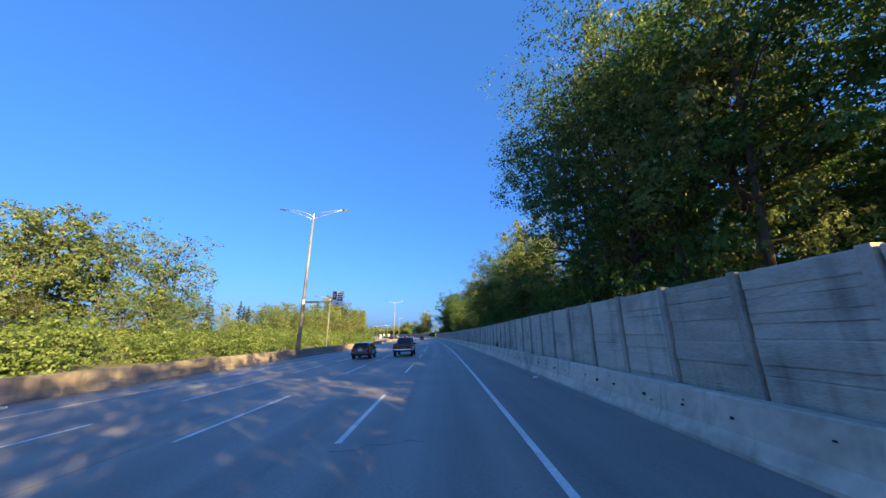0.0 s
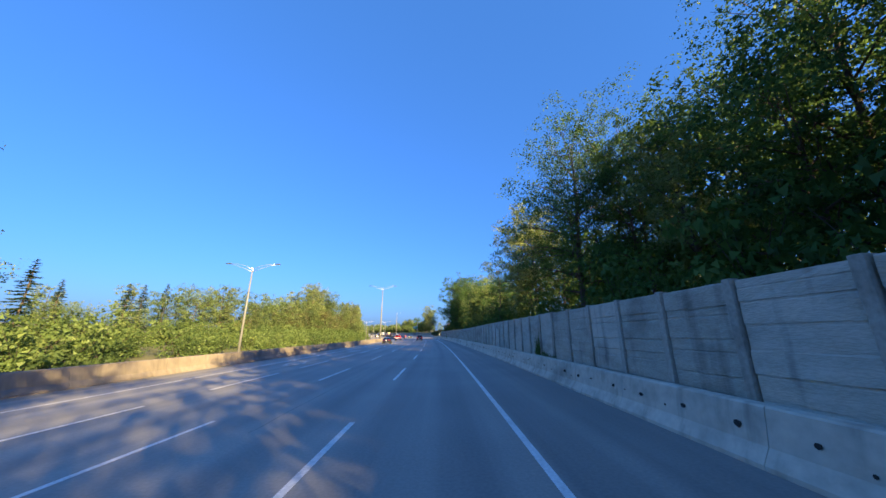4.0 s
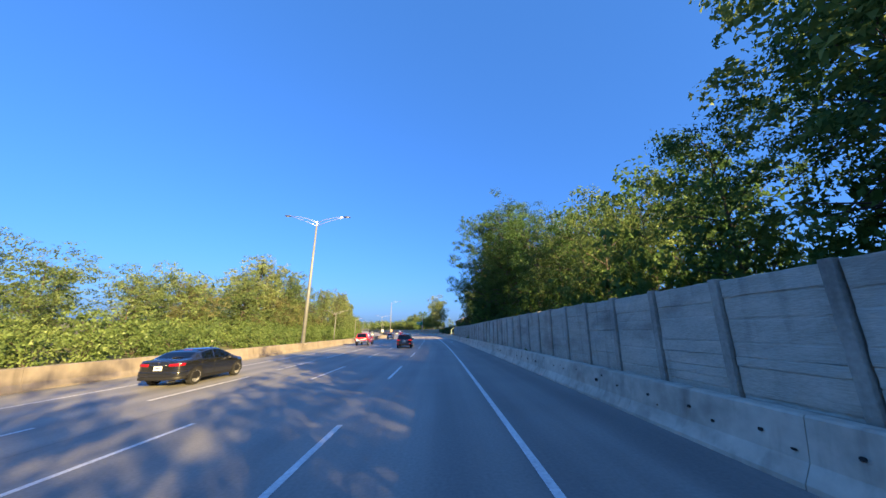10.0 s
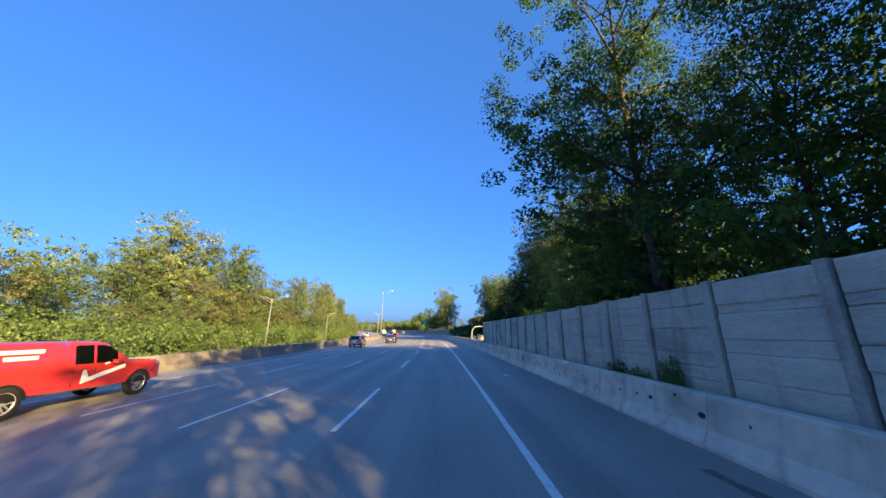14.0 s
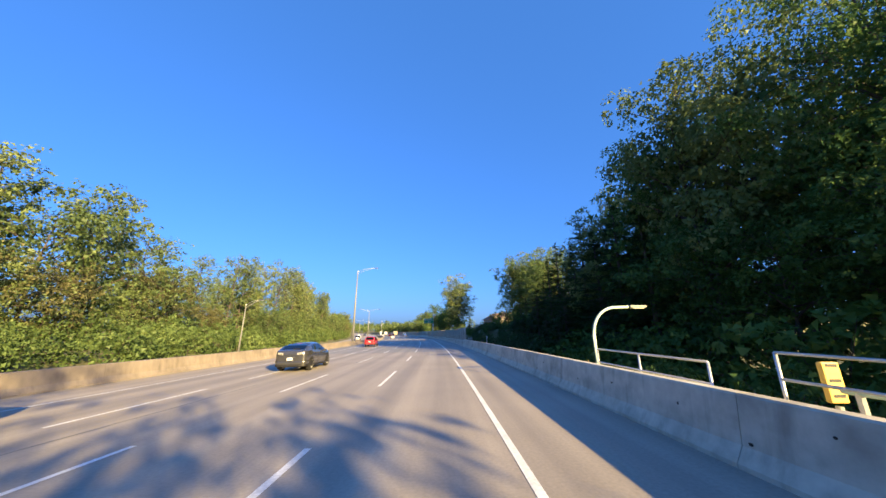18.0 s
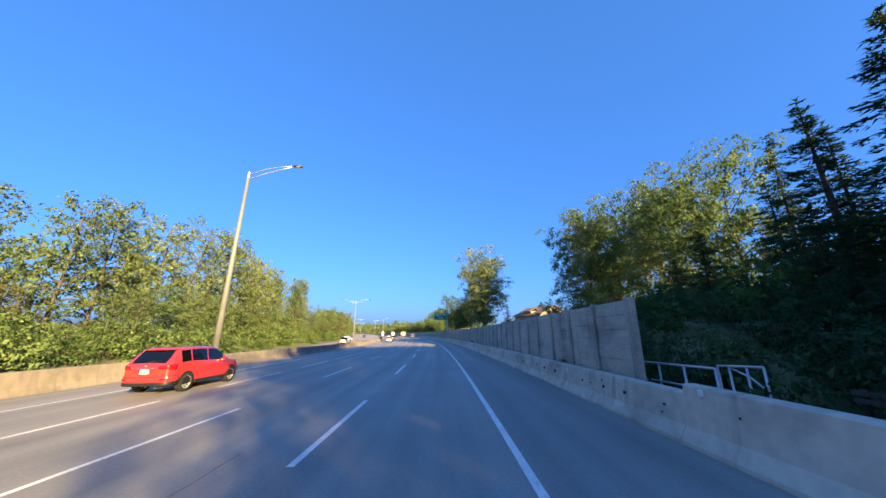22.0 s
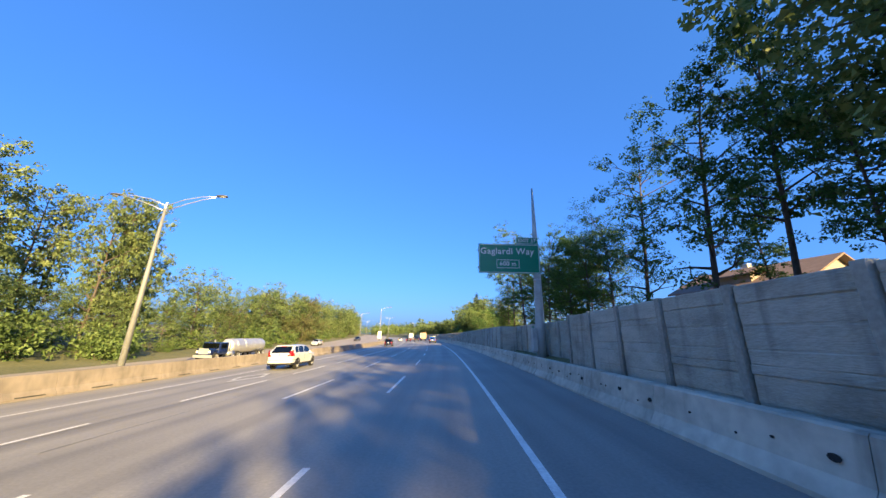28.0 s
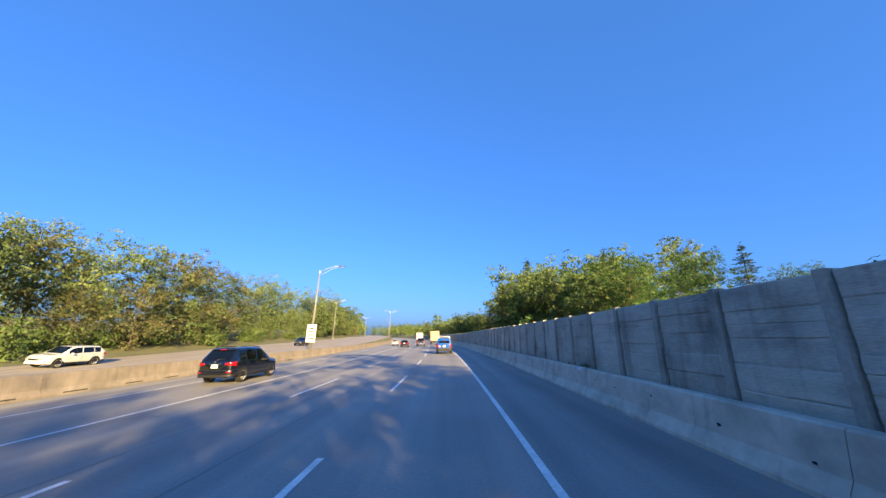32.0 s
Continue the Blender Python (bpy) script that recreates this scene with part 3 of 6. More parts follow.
def shrub(name, label, h, w, total, mat, seed, leaf=(0.16, 0.3)):
    rng = np.random.default_rng(seed)
    root = thing(name, label, "shrub")
    bm = bmesh.new()
    tips, radii = [], []
    for i in range(14):
        az, ln = rng.uniform(0, 6.28), rng.uniform(0.3, 1)
        end = np.array([math.cos(az) * w * 0.5 * ln, math.sin(az) * w * 0.5 * ln, h * rng.uniform(0.35, 0.9)])
        tube(bm, [(0, 0, -0.3), end * np.array([0.4, 0.4, 0.55]), end], [0.035, 0.025, 0.008], 4, False)
        tips.append(end)
        radii.append(0.22 * w + 0.12)
        tips.append(end * np.array([0.9, 0.9, 0.35]))
        radii.append(0.24 * w + 0.1)
    part("trunk", bm, BARK, root)
    c, nr, sz = clumps(rng, tips, radii, total, 0.8, leaf)
    c[:, 2] = np.maximum(c[:, 2], 0.02)
    part("crown", leaf_mesh("crown", c, nr, sz, mat, rng, 0.2), None, root)
    return root


def stand(s, d, scale=1.0, turn=0.0, tall=1.0, sink=0.0):
    p = Vector((*plan(s, d), bank(s) * max(-16.5, min(8.0, d)) + land(s, d) - sink))
    return Matrix.Translation(p) @ Matrix.Rotation(turn, 4, "Z") @ Matrix.Diagonal((scale, scale, scale * tall, 1))


# kinds of tree, each planted once and then copied; heights in metres
KINDS = {
    "maple": broadleaf("bigleaf_maple", "tall bigleaf maple with dense dark green leaves", 15, 4.6, 12500, LEAF_A, 11, (0.14, 0.29)),
    "tall_maple": broadleaf("bigleaf_maple", "very tall bigleaf maple overhanging the sound wall", 20, 5.2, 24000, LEAF_A, 31, (0.1, 0.22), 0.18, 0.05),
    "dense_maple": broadleaf("bigleaf_maple", "very tall bigleaf maple with a thick dark crown", 20, 5.0, 38000, LEAF_A, 41, (0.1, 0.21), 0.08, 0.03, 0.85),
    "maple2": broadleaf("bigleaf_maple", "tall bigleaf maple with dense dark green leaves", 14, 4.2, 12000, LEAF_A, 12, (0.14, 0.29), 0.16),
    "cotton": broadleaf("cottonwood", "tall cottonwood with yellowing upper leaves", 17, 4.2, 14500, LEAF_B, 13, (0.14, 0.29), 0.2, 0.03),
    "thin": broadleaf("alder", "slender alder with a bare lower trunk and open crown", 17, 2.5, 14000, LEAF_A, 15, (0.1, 0.2), 0.3, 0.05, 0.8, stout=0.6),
    "thin2": broadleaf("alder", "slender alder with a bare lower trunk and open crown", 16, 2.8, 14000, LEAF_A, 16, (0.1, 0.2), 0.26, 0.08, 0.8, stout=0.6),
    "open": broadleaf("alder", "tall half-bare alder with dark limbs and sky showing through", 17, 3.0, 8500, LEAF_A, 35, (0.09, 0.19), 0.17, 0.07, 0.62, stout=0.75),
    "bright": broadleaf("young_maple", "young maple with bright sunlit green leaves", 8, 3.2, 8000, LEAF_D, 17, (0.15, 0.3), 0.08, 0.05, 1.0, 3),
    "sunny": broadleaf("green_maple", "broad maple with bright sunlit green leaves", 12, 3.9, 11000, LEAF_D, 37, (0.13, 0.27), 0.14, 0.05, 0.9),
    "spruce": conifer("spruce", "dark green spruce with drooping boughs", 16, 4.3, 11500, LEAF_C, 18, (0.2, 0.44)),
    "low_spruce": conifer("spruce", "low dark spruce with boughs to the ground", 9, 3.4, 4200, LEAF_C, 43, (0.24, 0.46)),
    "fir": conifer("fir", "narrow dark green fir beside the motorway", 16, 3.6, 4600, LEAF_C, 19, (0.36, 0.7)),
    "back": broadleaf("broadleaf_tree", "dense green tree added behind the front row for fill and shade", 15, 5.0, 2100, LEAF_A, 28, (0.36, 0.7), 0.1, 0.03),
    "rear": broadleaf("broadleaf_tree", "green tree standing behind the far row", 16, 5.2, 2800, LEAF_F, 45, (0.36, 0.7), 0.1, 0.03),
    "far_maple": broadleaf("broadleaf_tree", "broad sunlit green tree across the motorway", 16, 5.2, 5800, LEAF_F, 21, (0.22, 0.43), 0.1, 0.03),
    "far_round": broadleaf("broadleaf_tree", "round olive green tree across the motorway", 15, 5.8, 5800, LEAF_F, 22, (0.22, 0.43), 0.08, 0.03),
    "far_tall": broadleaf("poplar", "tall sunlit poplar with a ragged crown across the motorway", 20, 3.4, 6200, LEAF_B, 23, (0.2, 0.4), 0.1, 0.04, 0.82),
    "far_brown": broadleaf("turning_tree", "tree with brownish thinning autumn leaves", 12, 4.2, 6000, LEAF_E, 24, (0.19, 0.38), 0.1, 0.05),
    "far_bush": shrub("knotweed_bush", "bright yellow-green knotweed thicket behind the median", 4.2, 7.0, 1700, LEAF_D, 25, (0.2, 0.4)),
    "under": shrub("undergrowth_bush", "dark leafy undergrowth behind the sound wall", 4.5, 5.0, 1500, LEAF_A, 26, (0.22, 0.44)),
    # the deep shade under the trees is put into this bush's leaf colour
    "near_bush": shrub("undergrowth_bush", "leafy bramble bush beside the wall end, shade put in its leaf colour", 4.0, 4.0, 4200, LEAF_C, 33, (0.1, 0.21)),
    "far_snag": broadleaf("thin_tree", "thin half-bare tree with sparse leaves", 18, 3.0, 3200, LEAF_B, 27, (0.18, 0.36), 0.3, 0.06, 0.8),
    "wood": broadleaf("broadleaf_tree", "distant rounded tree of the woods ahead", 14, 5.5, 1600, LEAF_F, 29, (0.6, 1.1), 0.06, 0.03),
}
_used = set()
NOMINAL = {}
for k, v in KINDS.items():
    leaves = [o for o in v.children if o.name.startswith("crown")][0].data
    co = np.empty(len(leaves.vertices) * 3, dtype=np.float32)
    leaves.vertices.foreach_get("co", co)
    NOMINAL[k] = float(np.percentile(co[2::3], 99.8))


def plant(kind, s, d, height, turn=None, wide=1.0, rng=random.Random(3)):
    """height: of the top over the road, in metres; the first of a kind moves, the later ones are copies."""
    ob = KINDS[kind]
    k = max(1.5, height - land(s, d) - bank(s) * max(-16.5, min(8.0, d))) / NOMINAL[kind]
    m = stand(s, d, k * wide, rng.uniform(0, 6.28) if turn is None else turn, 1 / wide, 0.2)
    if kind not in _used:
        _used.add(kind)
        ob.matrix_basis = m
        return ob
    return copy_thing(ob, m @ Matrix.Diagonal((1 / ob.scale[0], 1 / ob.scale[1], 1 / ob.scale[2], 1)))


# right side: height of the canopy along the road, and what grows there
rt = random.Random(41)
CANOPY = [(-30, 14), (8, 14), (12, 17), (16, 20), (20, 20), (23, 13), (26, 7), (29, 4), (33, 5), (36, 11), (38, 15.5), (41, 15), (45, 13), (50, 13.5), (56, 14), (60, 18), (64, 19), (67, 16), (70, 13), (73, 15), (76, 16), (80, 13), (86, 11), (89, 8), (95, 8.5), (99, 8.5), (102, 12), (105, 12.5), (109, 11.2), (113, 10), (121, 10.4), (126, 12), (131, 15), (137, 16.5), (142, 20), (146, 21), (150, 18), (154, 15), (160, 15), (163, 13), (167, 9)]
s = -24.0
while s < 168:
    hgt = lerp(CANOPY, s) * rt.uniform(0.9, 1.06)
    kind = rt.choice(["maple", "maple2", "maple", "cotton", "thin"]) if hgt > 12.5 else rt.choice(["sunny", "maple2", "sunny", "cotton", "maple"] if hgt > 8.4 else ["bright", "maple2", "bright"])
    if 70 < s < 86 and rt.random() < 0.75:
        kind = "cotton" if s < 77 else "thin2"
    if 35 < s < 41:
        kind = "cotton"
    if hgt > 15.5 and kind in ("maple", "maple2"):
        kind = "tall_maple"
    if not 24.5 < s < 34.5:
        plant(kind, s, rt.uniform(9.6, 11.0) if 90 < s < 125 else rt.uniform(10.4, 12.6), hgt, None, 0.86)
        if rt.random() < 0.6 and hgt > 14 and s > 30 and not 96 < s < 134:
            plant("back", s + rt.uniform(-2, 2), rt.uniform(16, 21), hgt * rt.uniform(0.8, 1.0))
        if not 76 < s < 104 and not -6 < s < 25 and not 63 < s < 75:
            plant("back", s + rt.uniform(1, 3), rt.uniform(14, 17), hgt * rt.uniform(0.55, 0.72), None, 0.9)
    s += rt.uniform(3.4, 4.8) if 98 < s < 165 else rt.uniform(4.2, 5.8)
s = -20.0
while s < 182:
    plant("under", s, rt.uniform(8.8, 10.2), rt.uniform(3.8, 5.2) + (1.5 if 8 < s < 24 or 40 < s < 56 or 66 < s < 90 or 104 < s < 165 else 0) - (0.8 if 25 < s < 35 else 0), None, 0.72)
    s += rt.uniform(2.8, 3.8)
# unseen trees behind the camera, added to shade the first stretch of road
for s in range(-30, -9, 4):
    plant("back", s, 13.5 + s % 3, 10.5)
# single trees that stand out, and deeper woods added to shade road and crowns
for s, d, hgt, kind in ((0.5, 11, 13, "thin"), (-4, 19, 13, "back"), (7, 20, 14, "back"), (9, 10, 18, "thin2"), (12.5, 12, 19, "thin"), (17.5, 12.5, 20, "open"), (15, 10, 21.5, "tall_maple"), (20, 10.2, 23.5, "tall_maple"), (36, 28, 19, "spruce"), (40, 27.5, 17, "spruce"), (44, 27.5, 15.5, "spruce"), (39.5, 13, 17.5, "cotton"), (41.5, 13, 10.5, "maple2"), (62, 10.3, 19.5, "tall_maple"), (74.5, 10.5, 17, "cotton"), (84.5, 9, 14, "open"), (103.2, 10.5, 13, "sunny"), (106.5, 9.6, 12, "sunny"),
                        # the trees from s 339 to 357 are added to shade the lanes ahead
                        (159, 9.6, 23.5, "dense_maple"), (148, 10.2, 21, "thin2"), (162.5, 10, 14, "dense_maple"), (58.5, 13, 16.5, "dense_maple"), (57, 17, 17, "back"), (37.2, 20, 12.3, "spruce"), (34.8, 20.5, 13.2, "dense_maple"), (32, 20, 15.5, "dense_maple"), (29, 21, 15.5, "back"), (25, 21, 15, "back"), (44.5, 14, 17.5, "dense_maple"), (49, 14, 18, "tall_maple"), (53, 14.5, 16.5, "maple"), (48, 20, 16.5, "back"), (145.5, 10.4, 22.5, "tall_maple"), (12, 19, 14, "back"), (17, 20, 13, "back"), (339.5, 15.5, 15, "tall_maple"), (344, 15.5, 14.5, "maple2"), (348, 15, 13.5, "maple2"), (352, 15, 13.5, "maple2"), (357, 14.5, 12.5, "maple2"), (6, 13, 16, "thin"), (10.5, 14, 17, "thin"), (3, 13.5, 15, "thin2"), (76, 25, 14.5, "back"), (80, 24, 14.5, "back"), (84, 23, 14.5, "back"), (88, 24, 14, "back"), (92, 24, 13, "back"), (128, 23, 18.5, "back"), (132, 24, 20, "back"), (136, 20, 18, "back"), (141, 21, 16, "back"), (144, 22, 16, "back"), (147, 20, 15.5, "back"), (151, 21, 16, "back"), (156, 20, 16, "back"), (161, 21, 15, "back")):
    plant(kind, s, d, hgt)
# deep rows, mostly hidden; those short of s 44 are added for road shade
s = -14.0
while s < 90:
    if not 44 < s < 57:
        plant("back", s, rt.uniform(30, 37) if s < 48 else rt.uniform(25, 33), rt.uniform(17, 20) if s < 44 else rt.uniform(14.5, 17))
    s += rt.uniform(3.6, 4.8)
# beside the bridge and past it: tall woods standing well back from the road
for s, d, hgt, kind in ((169, 11, 8, "bright"), (174, 11.5, 5.5, "bright"), (179, 11, 4.8, "maple2")):
    plant(kind, s, d, hgt)
WOODS = [(186, 22), (190, 26), (196, 30), (201, 32), (209, 34), (216, 33), (220, 30), (228, 28), (232, 25), (236, 20), (241, 17.5), (244.5, 18), (247, 19), (251, 20), (255, 20), (260, 22.5), (264, 22), (269, 25), (275, 26), (280, 26.5), (291, 31), (302, 31), (308, 27), (312, 23)]
s = 188.0
while s < 304:
    hgt = lerp(WOODS, s) * rt.uniform(0.92, 1.04)
    dark = s < 245
    kind = rt.choice(["tall_maple", "cotton", "maple", "thin"]) if dark else rt.choice(["cotton", "sunny", "maple2", "sunny", "cotton"])
    if 245 < s < 260:
        kind = "spruce"
    plant(kind, s, rt.uniform(31, 36) - (4 if s > 305 else 6 if 216 < s < 246 else 0), hgt, None, 0.8)
    if dark:
        # hidden second row, added to keep the sun off the woods in front
        plant("back", s + 2, rt.uniform(40, 48) if s < 218 else rt.uniform(33, 37), hgt * rt.uniform(0.75, 0.9))
        plant(rt.choice(["maple2", "maple"]), s + 1, rt.uniform(24, 28), hgt * rt.uniform(0.3, 0.48))
    elif s < 262:
        plant("back", s + 1, rt.uniform(22, 27), rt.uniform(7, 10))
    else:
        plant("back", s + 1, rt.uniform(25, 29), rt.uniform(8, 11))
    s += rt.uniform(3.8, 5.0)
for s, d, hgt in ((222, 24, 17), (226, 23.5, 19), (230.5, 23, 17), (235, 23.5, 20), (239, 24, 17.5), (242, 25, 18), (245.6, 24, 19.2), (250, 24, 17.2), (253.5, 24.5, 13.5)):
    plant("spruce", s, d, hgt, None, 1.15)
s = 186.0
while s < 262:
    plant("under", s, rt.uniform(13, 18) + (5 if s < 200 else 0), rt.uniform(0.5, 2.0))
    plant("under", s + 2, rt.uniform(19, 24), rt.uniform(1.5, 4.0))
    s += rt.uniform(3.6, 5.0)
s = 250.0
while s < 306:
    plant("under", s, rt.uniform(17, 22), rt.uniform(4.5, 6.5))
    s += rt.uniform(3.4, 4.6)
s = 230.0
while s < 264:
    plant("near_bush", s, rt.uniform(9.5, 13), rt.uniform(1.6, 3.0))
    plant("low_spruce", s + 1, rt.uniform(15, 17.5), rt.uniform(3.0, 5.5), None, 1.35)
    plant("low_spruce", s + 2, rt.uniform(18, 21), rt.uniform(6, 10), None, 1.2)
    s += 2.4
for s, d, hgt in ((245, 14.5, 4.6), (247.5, 15.5, 4.8), (250, 16, 5), (252.5, 16.5, 5), (255, 17, 5), (246.5, 18, 5), (249, 19, 5.2), (252, 19.5, 5.4), (255.5, 20, 5.4), (243.6, 12.5, 3.8), (243.2, 15.8, 4.4), (243.5, 9.3, 2.6), (245.5, 10.4, 3.2), (247.5, 9.6, 3.2), (246.5, 12.2, 3.4), (249.5, 11.4, 3.6), (248.5, 13.6, 3.8), (251, 13.4, 4), (237.5, 8, 1.4), (240, 7.6, 2.0), (242, 7.3, 2.4), (244, 7.4, 2.8), (246, 7.6, 2.9), (248, 7.8, 2.9)):
    plant("near_bush", s, d + 0.7, hgt, None, 0.8)
for s, d, hgt, kind in ((317, 15.2, 26.5, "cotton"), (314.8, 14.2, 23.5, "cotton"), (312, 14, 9, "maple2"), (321, 14.5, 12.5, "thin2"), (298, 16, 8.5, "spruce"), (324, 14.5, 19.5, "thin"), (327.8, 14.5, 20.5, "open"), (333.3, 14.5, 19, "open"), (330, 20, 14, "thin"), (338.5, 13, 11.5, "thin2"), (341.5, 12.5, 9, "maple2"), (346.5, 12, 15, "open"), (352.5, 11, 18, "open"), (355, 13, 6.5, "maple2"), (362.5, 12.3, 18, "thin2"), (365, 11.8, 15, "open"), (366.5, 11.5, 7.8, "maple2"), (370, 13, 6.2, "bright"), (374, 13.5, 5.5, "bright")):
    plant(kind, s, d, hgt)
s = 246.0
while s < 372:
    if not 292 < s < 304:
        plant("under", s, rt.uniform(8.4, 10), rt.uniform(2.4, 3.6), None, 0.8)
    s += rt.uniform(3.4, 4.8)
AHEAD = [(376, 4.2), (382, 4.6), (385, 6), (388, 7.2), (392, 8.2), (403, 10.2), (415, 11.4), (429, 11.2), (450, 9.5), (480, 9)]
s = 377.0
while s < 480:
    hgt = lerp(AHEAD, s) * rt.uniform(0.9, 1.06)
    plant(rt.choice(["bright", "bright", "maple2"]) if s < 402 else rt.choice(["bright", "low_spruce", "low_spruce", "rear"]), s, rt.uniform(10.5, 13), hgt)
    plant("under", s + 2, rt.uniform(8, 10), rt.uniform(2.4, 3.6) * min(1, hgt / 8) + 1)
    if s > 386:
        plant("back", s + 2, rt.uniform(15, 19), hgt * rt.uniform(0.9, 1.1))
    s += rt.uniform(3.4, 4.6) if s < 410 else rt.uniform(5, 7.5)

# taller trees further back ahead
s = 396.0
while s < 482:
    plant(rt.choice(["low_spruce", "rear", "rear", "far_tall", "low_spruce"]), s, rt.uniform(21, 27), lerp([(396, 11), (414, 15), (430, 18), (452, 21), (482, 21)], s) * rt.uniform(0.9, 1.05), None, 0.9)
    s += rt.uniform(3.6, 5.0)

# left side, across both carriageways
LEFT = [(-30, 21), (44, 23), (68, 24.5), (73, 25), (78, 16), (94, 12.3), (118, 14.3), (132, 17), (142, 18.5), (150, 18), (159, 13.5), (174, 16.5), (182, 15.5), (188, 12.5), (200, 13.5), (212, 23), (221, 28), (250, 30), (262, 20), (268, 19.5), (276, 22.5), (304, 26), (330, 24), (354, 22.5), (364, 21), (369, 15), (374, 12), (382, 13), (400, 15.5), (424, 16.5), (475, 18), (560, 19), (620, 18)]
s = -6.0
while s < 600:
    hgt = lerp(LEFT, s) * rt.uniform(0.84, 1.05)
    pool = ["far_maple", "far_round", "far_tall", "far_brown"] if hgt < 20 else ["far_maple", "far_tall", "far_tall", "far_round", "far_snag"]
    if hgt < 20 and rt.random() < 0.55:
        pool = ["far_maple", "far_round"]
    if 78 < s < 128:
        pool = ["fir", "far_maple", "far_round", "fir", "far_brown"]
    slim = 276 < s < 368
    if slim:
        pool = ["far_tall", "far_tall", "far_tall", "far_snag"]
    plant(rt.choice(pool), s, rt.uniform(-57, -46) if slim else rt.uniform(-49, -42) if s > 370 else rt.uniform(-67, -59), hgt, None, 0.82 if slim else 1.0)
    if slim:
        plant(rt.choice(["far_round", "far_maple"]), s + 3, rt.uniform(-48, -44), hgt * rt.uniform(0.3, 0.46))
        s -= 1.6
    elif rt.random() < 0.55:
        plant(rt.choice(["far_round", "far_maple", "far_brown"]), s + 3, rt.uniform(-57, -52) + (13 if s > 370 else 0), hgt * rt.uniform(0.4, 0.6))
    if rt.random() < 0.6:
        plant(rt.choice(["rear", "rear", "far_tall", "fir"]), s + rt.uniform(-3, 3), rt.uniform(-84, -72), hgt * rt.uniform(0.85, 1.05))
    s += rt.uniform(5.2, 8.0) if s < 440 else rt.uniform(7, 11)
s = -6.0
while s < 480:
    plant("far_bush", s, rt.uniform(-44, -38.5), rt.uniform(2.0, 3.8) + (0.6 if s > 368 else -1.2 if s > 300 else 0))
    if s < 290:
        plant("far_bush", s + 2, rt.uniform(-54, -47), rt.uniform(3.6, 5.6))
    s += rt.uniform(4.2, 6.4)
for k in range(12):
    plant("far_bush", 312 + 3.6 * k, rt.uniform(-46, -40.5), rt.uniform(3.2, 5.0))
for s, d, hgt in ((353.5, -46, 21), (356.5, -47, 22.5), (359.5, -47, 22.5)):
    plant("far_tall", s, d, hgt, None, 0.68)
for s, d, hgt in ((404, -46, 14), (408, -47, 15), (411, -46.5, 12)):
    plant("far_snag", s, d, hgt)
# trees on the outside of the bend, then woods far ahead
s = 480.0
while s < 640:
    plant(rt.choice(["wood", "wood", "fir", "wood"]), s, rt.uniform(10, 20), rt.uniform(8, 13))
    if rt.random() < 0.6:
        plant(rt.choice(["wood", "fir"]), s + 2, rt.uniform(-60, -40), rt.uniform(11, 16))
    s += 6
rng_w = np.random.default_rng(77)
wc, wn_, ws = [], [], []
for i in range(420):
    s = rng_w.uniform(560, 1250)
    d = rng_w.choice([rng_w.uniform(11, 160), rng_w.uniform(-200, -38)])
    x, y = plan(s, d)
    hgt = rng_w.uniform(9, 17) + max(0, s - 700) * 0.02
    z0 = land(s, d) - 0.6
    k = 150
    dirs = rng_w.normal(size=(k, 3))
    dirs /= np.linalg.norm(dirs, axis=1, keepdims=True)
    wc.append(np.array([x, y, z0 + hgt * 0.52]) + dirs * np.array([hgt * 0.36, hgt * 0.36, hgt * 0.5]) * rng_w.uniform(0.6, 1.05, (k, 1)))
    wn_.append(dirs + rng_w.normal(size=(k, 3)) * 0.5)
    ws.append(rng_w.uniform(1.1, 2.4, k))
woods = new("far_woods", leaf_mesh("far_woods", np.vstack(wc), np.vstack(wn_), np.concatenate(ws), LEAF_F, rng_w))
tagged(woods, "distant mixed green woods closing the view", "woods", "", "stuff")

# ---------------------------------------------------------------- poles, signs, rails
def lamp_head(parent, x, z, side):
    """A flat dark cobra head with a pale lens below."""
    bm = bmesh.new()
    bmesh.ops.create_uvsphere(bm, u_segments=14, v_segments=8, radius=1, matrix=Matrix.Translation((x + side * 0.35, 0, z)) @ Matrix.Diagonal((0.5, 0.22, 0.1, 1)))
    head = part("lamp_head", bm, LAMP_DARK, parent, "dark flat luminaire", True)
    bm = bmesh.new()
    bmesh.ops.create_uvsphere(bm, u_segments=12, v_segments=6, radius=1, matrix=Matrix.Translation((x + side * 0.4, 0, z - 0.06)) @ Matrix.Diagonal((0.3, 0.15, 0.06, 1)))
    part("lens", bm, SIGN_WHITE, head, smooth=True)


